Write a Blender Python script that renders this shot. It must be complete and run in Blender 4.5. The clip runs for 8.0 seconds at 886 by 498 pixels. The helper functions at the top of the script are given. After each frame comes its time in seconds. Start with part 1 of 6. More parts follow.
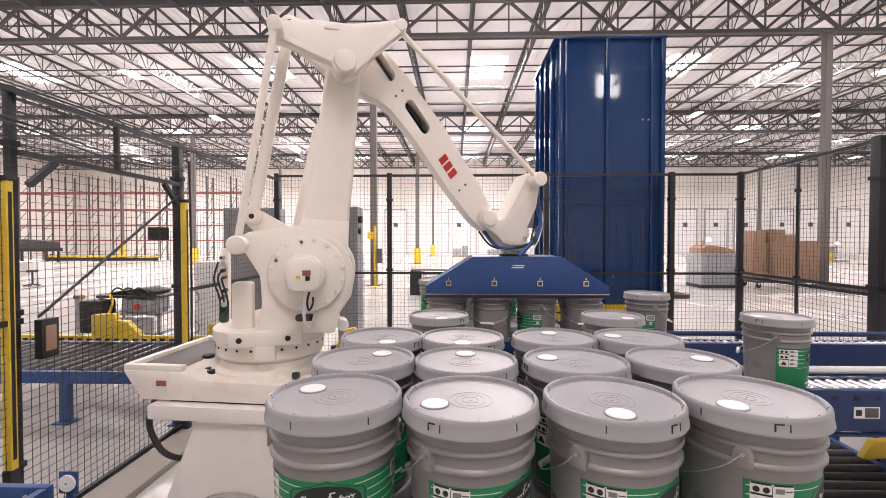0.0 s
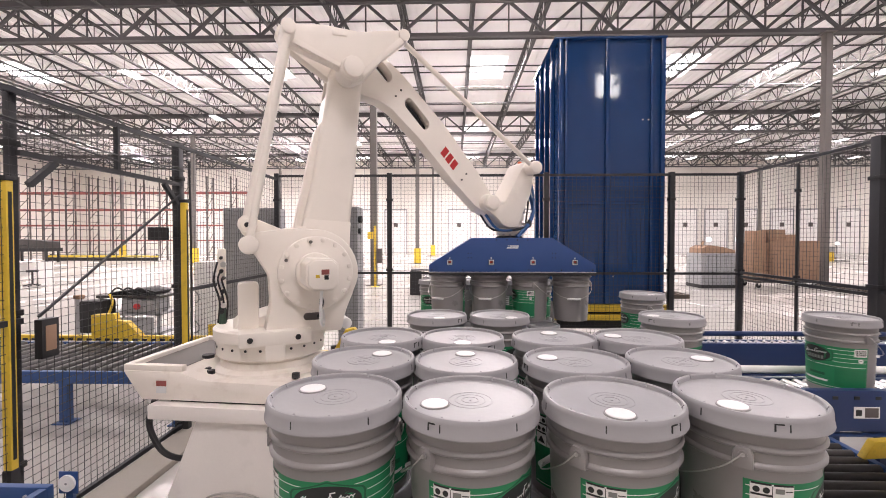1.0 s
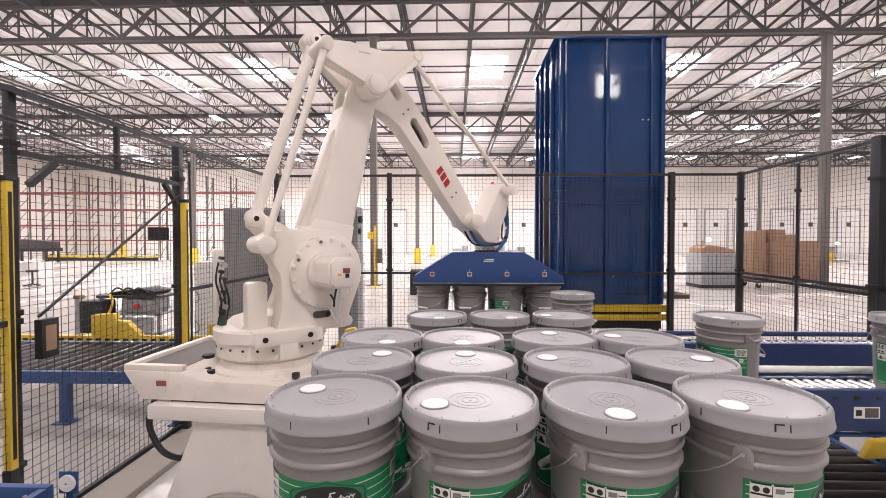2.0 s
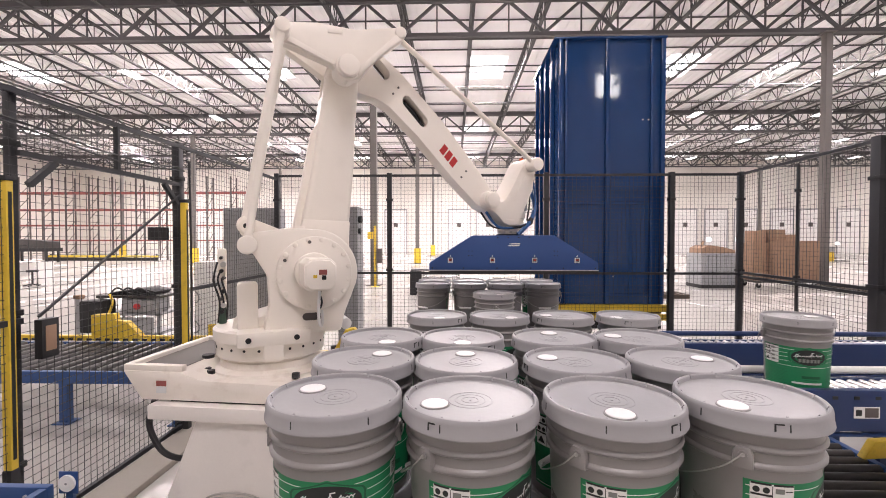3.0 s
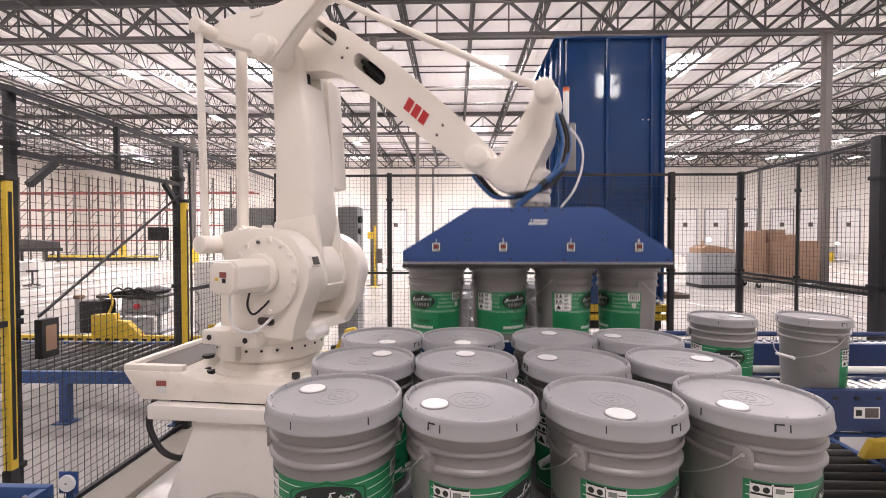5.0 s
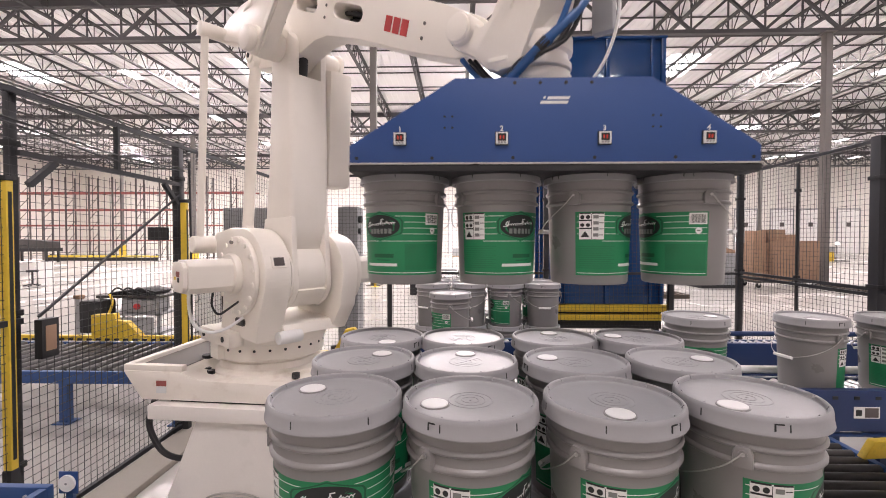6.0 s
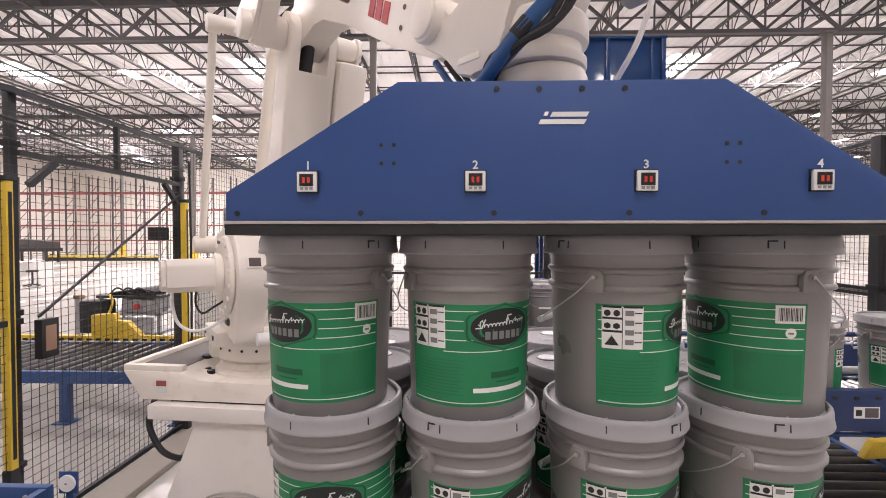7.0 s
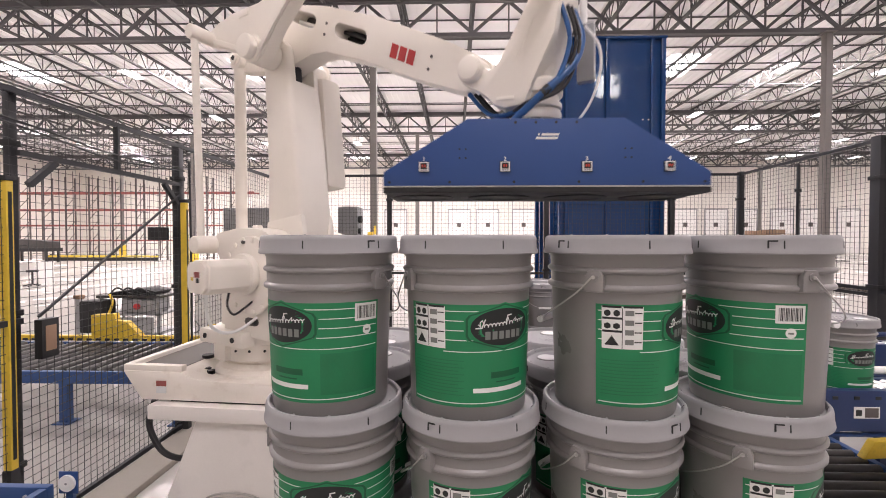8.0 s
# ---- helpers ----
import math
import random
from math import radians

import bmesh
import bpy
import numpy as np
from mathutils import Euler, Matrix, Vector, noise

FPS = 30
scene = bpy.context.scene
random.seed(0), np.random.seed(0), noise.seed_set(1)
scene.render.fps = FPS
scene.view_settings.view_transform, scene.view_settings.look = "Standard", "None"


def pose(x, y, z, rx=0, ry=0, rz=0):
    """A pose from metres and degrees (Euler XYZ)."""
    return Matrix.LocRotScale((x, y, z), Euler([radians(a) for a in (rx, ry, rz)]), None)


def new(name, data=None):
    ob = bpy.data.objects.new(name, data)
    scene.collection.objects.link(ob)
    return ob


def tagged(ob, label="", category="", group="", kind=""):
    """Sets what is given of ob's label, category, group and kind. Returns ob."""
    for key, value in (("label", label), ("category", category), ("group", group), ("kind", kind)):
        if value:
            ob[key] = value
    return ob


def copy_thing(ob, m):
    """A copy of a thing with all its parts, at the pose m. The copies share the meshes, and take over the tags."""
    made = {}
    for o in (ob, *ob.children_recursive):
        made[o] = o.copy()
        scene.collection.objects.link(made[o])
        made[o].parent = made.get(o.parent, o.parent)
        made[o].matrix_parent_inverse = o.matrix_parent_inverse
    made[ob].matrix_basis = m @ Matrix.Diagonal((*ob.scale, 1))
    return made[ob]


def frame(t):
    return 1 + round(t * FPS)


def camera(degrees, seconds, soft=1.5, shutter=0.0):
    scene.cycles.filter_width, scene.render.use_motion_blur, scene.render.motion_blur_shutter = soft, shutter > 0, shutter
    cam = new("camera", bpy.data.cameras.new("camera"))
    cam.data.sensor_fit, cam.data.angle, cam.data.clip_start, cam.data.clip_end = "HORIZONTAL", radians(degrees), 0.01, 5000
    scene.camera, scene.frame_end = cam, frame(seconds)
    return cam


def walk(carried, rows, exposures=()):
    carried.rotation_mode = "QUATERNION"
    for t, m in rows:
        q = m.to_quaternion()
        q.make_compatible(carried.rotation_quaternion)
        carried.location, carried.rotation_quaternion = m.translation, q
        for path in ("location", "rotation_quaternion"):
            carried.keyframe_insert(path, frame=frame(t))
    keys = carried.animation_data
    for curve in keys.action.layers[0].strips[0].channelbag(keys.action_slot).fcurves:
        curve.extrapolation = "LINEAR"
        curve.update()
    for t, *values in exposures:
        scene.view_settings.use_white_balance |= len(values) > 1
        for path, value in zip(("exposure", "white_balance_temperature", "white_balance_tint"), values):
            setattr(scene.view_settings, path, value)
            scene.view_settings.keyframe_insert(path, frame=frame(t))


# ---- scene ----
cam = camera(89.9, 8.0, soft=0.95, shutter=0.4)
STAND = pose(0, 0, 1.5, 90 - 1.25, 0, 1.55)
walk(cam, [(0.0, STAND), (8.0, STAND)], exposures=[(0.0, 0.0), (8.0, 0.0)])

# ---- world and lights ----
world = bpy.data.worlds.new("sky")
scene.world = world
world.use_nodes = True
sky = world.node_tree.nodes.new("ShaderNodeTexSky")
sky.sky_type, sky.sun_disc = "NISHITA", False
sky.sun_elevation, sky.sun_rotation = radians(55), radians(200)
world.node_tree.links.new(sky.outputs[0], world.node_tree.nodes["Background"].inputs[0])
world.node_tree.nodes["Background"].inputs[1].default_value = 0.1


def area_lamp(x, y, z, sx, sy, watts, colour=(1.0, 0.89, 0.905)):
    data = bpy.data.lights.new("roof_lamp", "AREA")
    data.shape, data.size, data.size_y, data.energy, data.color = "RECTANGLE", sx, sy, watts, colour
    ob = new("roof_lamp", data)
    ob.matrix_basis = pose(x, y, z)
    return ob


GROUND, ROOF = -0.485, 12.0
for lx, share in ((-36.0, 1.2), (-17.0, 1.05), (1.5, 0.97), (20.0, 0.9), (38.5, 0.3), (55.0, 0.5)):
    for ly, watts in ((-4.0, 960), (12.0, 1500), (28.0, 2900), (48.0, 3900)):
        area_lamp(lx, ly, ROOF - 0.12, 3.6, 3.6, watts * share)


# ---- materials ----
def material(name, base, rough=0.5, metal=0.0, vary=0.12, scale=6.0, fine=90.0, bump=0.05, spots=0.0, spot_colour=(0.1, 0.09, 0.08),
             glow=0.0, random_piece=0.0, coat=0.0, stretch=(1, 1, 1), rough_vary=0.15):
    m = bpy.data.materials.new(name)
    m.use_nodes = True
    nt = m.node_tree
    n, l = nt.nodes, nt.links
    b = n["Principled BSDF"]
    b.inputs["Roughness"].default_value, b.inputs["Metallic"].default_value = rough, metal
    b.inputs["Coat Weight"].default_value = coat
    tc = n.new("ShaderNodeTexCoord")
    mp = n.new("ShaderNodeMapping")
    mp.inputs["Scale"].default_value = stretch
    l.new(tc.outputs["Object"], mp.inputs["Vector"])
    big, small = n.new("ShaderNodeTexNoise"), n.new("ShaderNodeTexNoise")
    for t, s in ((big, scale), (small, fine)):
        t.inputs["Scale"].default_value, t.inputs["Detail"].default_value = s, 5.0
        l.new(mp.outputs[0], t.inputs["Vector"])
    mix = n.new("ShaderNodeMath")
    mix.operation = "MULTIPLY_ADD"
    l.new(small.outputs[0], mix.inputs[0])
    mix.inputs[1].default_value = 0.35
    l.new(big.outputs[0], mix.inputs[2])
    ramp = n.new("ShaderNodeMapRange")
    l.new(mix.outputs[0], ramp.inputs[0])
    ramp.inputs[1].default_value, ramp.inputs[2].default_value = 0.3, 1.05
    ramp.inputs[3].default_value, ramp.inputs[4].default_value = 1 - vary, 1 + vary
    hsv = n.new("ShaderNodeHueSaturation")
    hsv.inputs["Color"].default_value = (*base, 1)
    value = ramp.outputs[0]
    if random_piece:
        info = n.new("ShaderNodeObjectInfo")
        r2 = n.new("ShaderNodeMapRange")
        l.new(info.outputs["Random"], r2.inputs[0])
        r2.inputs[3].default_value, r2.inputs[4].default_value = 1 - random_piece, 1 + random_piece
        mul = n.new("ShaderNodeMath")
        mul.operation = "MULTIPLY"
        l.new(value, mul.inputs[0])
        l.new(r2.outputs[0], mul.inputs[1])
        value = mul.outputs[0]
    l.new(value, hsv.inputs["Value"])
    colour = hsv.outputs[0]
    if spots:
        ns = n.new("ShaderNodeTexNoise")
        ns.inputs["Scale"].default_value, ns.inputs["Detail"].default_value = scale * 2.3, 9.0
        l.new(mp.outputs[0], ns.inputs["Vector"])
        rs = n.new("ShaderNodeMapRange")
        l.new(ns.outputs[0], rs.inputs[0])
        rs.inputs[1].default_value, rs.inputs[2].default_value = 0.56, 0.72
        rs.inputs[4].default_value = spots
        mc = n.new("ShaderNodeMix")
        mc.data_type = "RGBA"
        l.new(rs.outputs[0], mc.inputs[0])
        l.new(colour, mc.inputs[6])
        mc.inputs[7].default_value = (*spot_colour, 1)
        colour = mc.outputs[2]
    l.new(colour, b.inputs["Base Color"])
    rr = n.new("ShaderNodeMapRange")
    l.new(big.outputs[0], rr.inputs[0])
    rr.inputs[3].default_value, rr.inputs[4].default_value = max(rough * (1 - rough_vary * 2), 0.02), min(rough * (1 + rough_vary * 2), 1)
    l.new(rr.outputs[0], b.inputs["Roughness"])
    if bump:
        bp = n.new("ShaderNodeBump")
        bp.inputs["Strength"].default_value, bp.inputs["Distance"].default_value = bump, 0.01
        l.new(mix.outputs[0], bp.inputs["Height"])
        l.new(bp.outputs[0], b.inputs["Normal"])
    if glow:
        b.inputs["Emission Color"].default_value = (*base, 1)
        b.inputs["Emission Strength"].default_value = glow
    return m


M = {
    "floor": material("polished_concrete", (0.48, 0.46, 0.435), 0.26, vary=0.12, scale=0.35, fine=14, bump=0.02, spots=0.18, spot_colour=(0.34, 0.32, 0.30)),
    "wall": material("painted_wall", (0.78, 0.74, 0.69), 0.75, vary=0.05, scale=0.4, fine=20, bump=0.03),
    "deck": material("white_roof_deck", (0.85, 0.835, 0.84), 0.6, vary=0.06, scale=0.5, fine=12, bump=0.03),
    "joist": material("grey_primer_steel", (0.075, 0.072, 0.075), 0.6, vary=0.2, scale=1.5, fine=40),
    "column": material("column_paint", (0.14, 0.128, 0.12), 0.6, vary=0.1, scale=1.2, fine=40),
    "skylight": material("skylight_panel", (1.0, 0.98, 1.0), 0.4, vary=0.02, bump=0, glow=3.5),
    "mirrored_pane": material("mirrored_pane", (1.0, 0.98, 0.97), 0.4, vary=0.0, bump=0, glow=20.0),
    "lamp": material("lamp_lens", (1.0, 0.97, 1.0), 0.4, vary=0.0, bump=0, glow=6.0),
    "fence": material("black_powder_coat", (0.022, 0.023, 0.027), 0.45, vary=0.25, scale=5, fine=120),
    "wire": material("black_wire", (0.03, 0.03, 0.034), 0.5, vary=0.2, scale=5, fine=120, bump=0),
    "yellow": material("safety_yellow", (0.72, 0.50, 0.045), 0.5, vary=0.15, scale=5, fine=80, spots=0.35, spot_colour=(0.22, 0.15, 0.04)),
    "robot": material("robot_white", (0.91, 0.86, 0.785), 0.38, vary=0.035, scale=3, fine=140, bump=0.03, spots=0.05, spot_colour=(0.5, 0.44, 0.38)),
    "robot_base": material("grimy_robot_white", (0.90, 0.845, 0.77), 0.45, vary=0.06, scale=4, fine=120, bump=0.04, spots=0.38, spot_colour=(0.56, 0.47, 0.37)),
    "plinth": material("plinth_white", (0.84, 0.805, 0.765), 0.5, vary=0.05, scale=3, fine=90, spots=0.12, spot_colour=(0.42, 0.38, 0.34)),
    "dark": material("dark_rubber", (0.02, 0.02, 0.022), 0.6, vary=0.3, scale=8, fine=120),
    "steel": material("zinc_steel", (0.58, 0.57, 0.56), 0.32, metal=0.9, vary=0.12, scale=7, fine=140),
    "dark_steel": material("worn_dark_steel", (0.055, 0.052, 0.05), 0.38, metal=0.2, vary=0.3, scale=6, fine=110, random_piece=0.2),
    "roller": material("bright_roller", (0.66, 0.65, 0.65), 0.28, metal=0.75, vary=0.12, scale=9, fine=140, random_piece=0.1),
    "blue": material("gripper_blue", (0.023, 0.070, 0.235), 0.42, vary=0.07, scale=2.5, fine=160, bump=0.03, spots=0.06, spot_colour=(0.08, 0.12, 0.25)),
    "navy": material("magazine_blue", (0.016, 0.062, 0.20), 0.045, vary=0.08, scale=1.1, fine=80, bump=0.006, rough_vary=0.03, spots=0.08, spot_colour=(0.03, 0.08, 0.2)),
    "conveyor_blue": material("conveyor_blue", (0.025, 0.075, 0.22), 0.45, vary=0.12, scale=4, fine=120, spots=0.12, spot_colour=(0.05, 0.07, 0.12)),
    "lane_blue": material("lane_navy", (0.012, 0.033, 0.115), 0.42, vary=0.15, scale=4, fine=120, spots=0.12, spot_colour=(0.04, 0.05, 0.09)),
    "green_mid": material("label_text_block", (0.009, 0.175, 0.069), 0.45, vary=0.10, scale=30, fine=260, bump=0),
    "emblem_grey": material("emblem_grey", (0.20, 0.21, 0.20), 0.5, vary=0.05, scale=20, fine=200, bump=0),
    "pail": material("grey_pail_plastic", (0.255, 0.247, 0.245), 0.28, vary=0.06, scale=7, fine=180, bump=0.02, rough_vary=0.03, spot_colour=(0.2, 0.19, 0.18)),
    "lid": material("grey_lid_plastic", (0.335, 0.335, 0.345), 0.40, vary=0.06, scale=9, fine=60, bump=0.08, rough_vary=0.05, spot_colour=(0.52, 0.51, 0.50)),
    "cap": material("white_cap", (0.85, 0.85, 0.84), 0.4, vary=0.03, scale=20, fine=160, bump=0.02),
    "green": material("green_label", (0.012, 0.215, 0.085), 0.45, vary=0.06, scale=18, fine=200, bump=0.01),
    "green_dark": material("dark_green_ink", (0.004, 0.10, 0.04), 0.5, vary=0.05, scale=18, fine=200, bump=0),
    "black": material("black_ink", (0.013, 0.016, 0.016), 0.5, vary=0.1, scale=20, fine=200, bump=0),
    "white": material("white_ink", (0.78, 0.79, 0.77), 0.5, vary=0.03, scale=30, fine=200, bump=0),
    "red": material("red_mark", (0.50, 0.03, 0.032), 0.5, vary=0.06, scale=20, fine=150, bump=0),
    "rack_red": material("rack_beam_red", (0.30, 0.085, 0.075), 0.55, vary=0.12, scale=2, fine=30),
    "rack_dark": material("rack_upright", (0.10, 0.085, 0.08), 0.6, vary=0.2, scale=2, fine=30),
    "cardboard": material("cardboard", (0.30, 0.19, 0.125), 0.85, vary=0.12, scale=3, fine=70, bump=0.08, random_piece=0.15),
    "old_wood": material("old_dark_wood", (0.075, 0.058, 0.045), 0.85, vary=0.3, scale=4, fine=60, bump=0.2),
    "tote": material("grey_tote", (0.33, 0.34, 0.35), 0.55, vary=0.1, scale=3, fine=60),
    "wood": material("pallet_wood", (0.36, 0.25, 0.155), 0.8, vary=0.25, scale=4, fine=60, bump=0.2, random_piece=0.25, stretch=(1, 5, 5)),
    "cabinet": material("grey_cabinet", (0.30, 0.305, 0.31), 0.5, vary=0.08, scale=3, fine=90),
    "white_sheet": material("white_panel", (0.84, 0.82, 0.80), 0.5, vary=0.04, scale=2, fine=60),
    "hose": material("blue_hose", (0.02, 0.09, 0.26), 0.35, vary=0.1, scale=15, fine=120),
    "amber": material("amber_lens", (0.75, 0.16, 0.04), 0.3, vary=0.05, scale=20, fine=80, bump=0),
    "display_red": material("display_red", (0.62, 0.05, 0.03), 0.35, vary=0.05, bump=0, glow=0.12),
    "display_green": material("display_yellow", (0.30, 0.33, 0.05), 0.35, vary=0.05, bump=0),
    "machine_green": material("machine_green", (0.035, 0.075, 0.05), 0.5, vary=0.15, scale=5, fine=80),
    "kerb": material("kerb_steel", (0.27, 0.245, 0.215), 0.6, vary=0.1, scale=3, fine=60, spots=0.2, spot_colour=(0.3, 0.27, 0.24)),
}


# ---- mesh helpers ----
def box(bm, x0, x1, y0, y1, z0, z1, bevel=0.0):
    g = bmesh.ops.create_cube(bm, size=1.0, matrix=Matrix.Translation(((x0 + x1) / 2, (y0 + y1) / 2, (z0 + z1) / 2)) @ Matrix.Diagonal((x1 - x0, y1 - y0, z1 - z0, 1)))
    if bevel:
        edges = list({e for v in g["verts"] for e in v.link_edges})
        bmesh.ops.bevel(bm, geom=edges, offset=bevel, segments=2, affect="EDGES", profile=0.6)
    return bm


def tube(bm, a, b, r0, r1=None, seg=16, caps=True):
    """A round bar from a to b."""
    a, b = Vector(a), Vector(b)
    r1 = r0 if r1 is None else r1
    q = (b - a).to_track_quat("Z", "Y").to_matrix().to_4x4()
    bmesh.ops.create_cone(bm, cap_ends=caps, segments=seg, radius1=r0, radius2=r1, depth=(b - a).length,
                          matrix=Matrix.Translation((a + b) / 2) @ q)
    return bm


def bar(bm, a, b, w, h):
    """A square bar from a to b."""
    a, b = Vector(a), Vector(b)
    q = (b - a).to_track_quat("Z", "Y").to_matrix().to_4x4()
    bmesh.ops.create_cube(bm, size=1.0, matrix=Matrix.Translation((a + b) / 2) @ q @ Matrix.Diagonal((w, h, (b - a).length, 1)))
    return bm


def lathe(bm, profile, seg=48, close=False, m=None):
    """Turns a profile of (radius, height) round z."""
    rings = []
    for r, z in profile:
        if r < 1e-6:
            rings.append([bm.verts.new((0, 0, z))])
        else:
            rings.append([bm.verts.new((r * math.cos(2 * math.pi * i / seg), r * math.sin(2 * math.pi * i / seg), z)) for i in range(seg)])
    for p, q in zip(rings, rings[1:]):
        for i in range(seg):
            j = (i + 1) % seg
            vs = [p[i % len(p)], p[j % len(p)], q[j % len(q)], q[i % len(q)]]
            vs = [v for k, v in enumerate(vs) if v not in vs[:k]]
            if len(vs) > 2:
                bm.faces.new(vs)
    if m is not None:
        bmesh.ops.transform(bm, matrix=m, verts=[v for ring in rings for v in ring])
    return bm


def slab(bm, outline, y0, y1, bevel=0.0, m=None):
    """An outline in (x, z) pulled from y0 to y1."""
    f0 = bm.faces.new([bm.verts.new((x, y0, z)) for x, z in outline])
    g = bmesh.ops.extrude_face_region(bm, geom=[f0])
    vs = [v for v in g["geom"] if isinstance(v, bmesh.types.BMVert)]
    bmesh.ops.translate(bm, verts=vs, vec=(0, y1 - y0, 0))
    every = list(f0.verts) + vs
    if bevel:
        edges = list({e for v in every for e in v.link_edges})
        made = bmesh.ops.bevel(bm, geom=edges, offset=bevel, segments=2, affect="EDGES", profile=0.6)
        every = list({v for f in made["faces"] for v in f.verts} | {v for v in every if v.is_valid})
    if m is not None:
        bmesh.ops.transform(bm, matrix=m, verts=every)
    return bm


def pipe(bm, points, r, seg=8):
    """A bent round hose through points."""
    pts = [Vector(p) for p in points]
    fine = []
    for i in range(len(pts) - 1):
        p0, p1, p2, p3 = pts[max(i - 1, 0)], pts[i], pts[i + 1], pts[min(i + 2, len(pts) - 1)]
        for k in range(6):
            t = k / 6
            fine.append(0.5 * ((2 * p1) + (p2 - p0) * t + (2 * p0 - 5 * p1 + 4 * p2 - p3) * t * t + (3 * p1 - p0 - 3 * p2 + p3) * t ** 3))
    fine.append(pts[-1])
    rings = []
    for i, p in enumerate(fine):
        d = (fine[min(i + 1, len(fine) - 1)] - fine[max(i - 1, 0)]).normalized()
        q = d.to_track_quat("Z", "Y").to_matrix()
        rings.append([bm.verts.new(p + q @ Vector((r * math.cos(2 * math.pi * k / seg), r * math.sin(2 * math.pi * k / seg), 0))) for k in range(seg)])
    for a, b in zip(rings, rings[1:]):
        for k in range(seg):
            bm.faces.new((a[k], a[(k + 1) % seg], b[(k + 1) % seg], b[k]))
    bm.faces.new(rings[0][::-1])
    bm.faces.new(rings[-1])
    return bm


def mesh_of(name, bm, mat, smooth=None):
    bmesh.ops.recalc_face_normals(bm, faces=bm.faces[:])
    me = bpy.data.meshes.new(name)
    bm.to_mesh(me)
    bm.free()
    me.materials.append(M[mat])
    if smooth:
        me.shade_smooth()
        me.set_sharp_from_angle(angle=radians(smooth))
    return me


def part(name, bm, mat, parent=None, label="", smooth=35):
    ob = new(name, mesh_of(name, bm, mat, smooth))
    if parent is not None:
        ob.parent = parent
    return tagged(ob, label)


def thing(name, label, category, m=None, group="", kind=""):
    ob = new(name)
    ob.empty_display_size = 0.1
    if m is not None:
        ob.matrix_basis = m
    return tagged(ob, label, category, group, kind)


def structure(name, bm, mat, label="", smooth=None):
    return tagged(new(name, mesh_of(name, bm, mat, smooth)), label, kind="structure")


B = bmesh.new


# ---- the hall ----
X0, X1, Y0, Y1 = -52.3, 63.3, -14.0, 60.0
structure("floor", box(B(), X0, X1, Y0, Y1, GROUND - 0.2, GROUND), "floor", "pale polished concrete warehouse floor")
structure("wall_north", box(B(), X0 - 0.3, X1 + 0.3, Y1, Y1 + 0.3, GROUND, ROOF), "wall", "cream painted warehouse wall")
structure("wall_south", box(B(), X0 - 0.3, X1 + 0.3, Y0 - 0.3, Y0, GROUND, ROOF), "wall", "cream painted warehouse wall")
structure("wall_west", box(B(), X0 - 0.3, X0, Y0, Y1, GROUND, ROOF), "wall", "cream painted warehouse wall")
structure("wall_east", box(B(), X1, X1 + 0.3, Y0, Y1, GROUND, ROOF), "wall", "cream painted warehouse wall")


def roof():
    bm = B()
    n = 290
    w = (X1 - X0) / n
    for i in range(n):
        x = X0 + i * w
        box(bm, x, x + w * 0.62, Y0, Y1, ROOF, ROOF + 0.1)
        box(bm, x + w * 0.62, x + w, Y0, Y1, ROOF + 0.04, ROOF + 0.1)
    return structure("ceiling", bm, "deck", "white corrugated metal roof deck")


roof()
GIRDERS = (1.7, 19.1, 36.5, 53.9)
COLUMNS = (-42.0, -22.2, -3.5, 15.5, 35.4, 55.0)
SEAT = ROOF - 1.90   # underside level of the girders


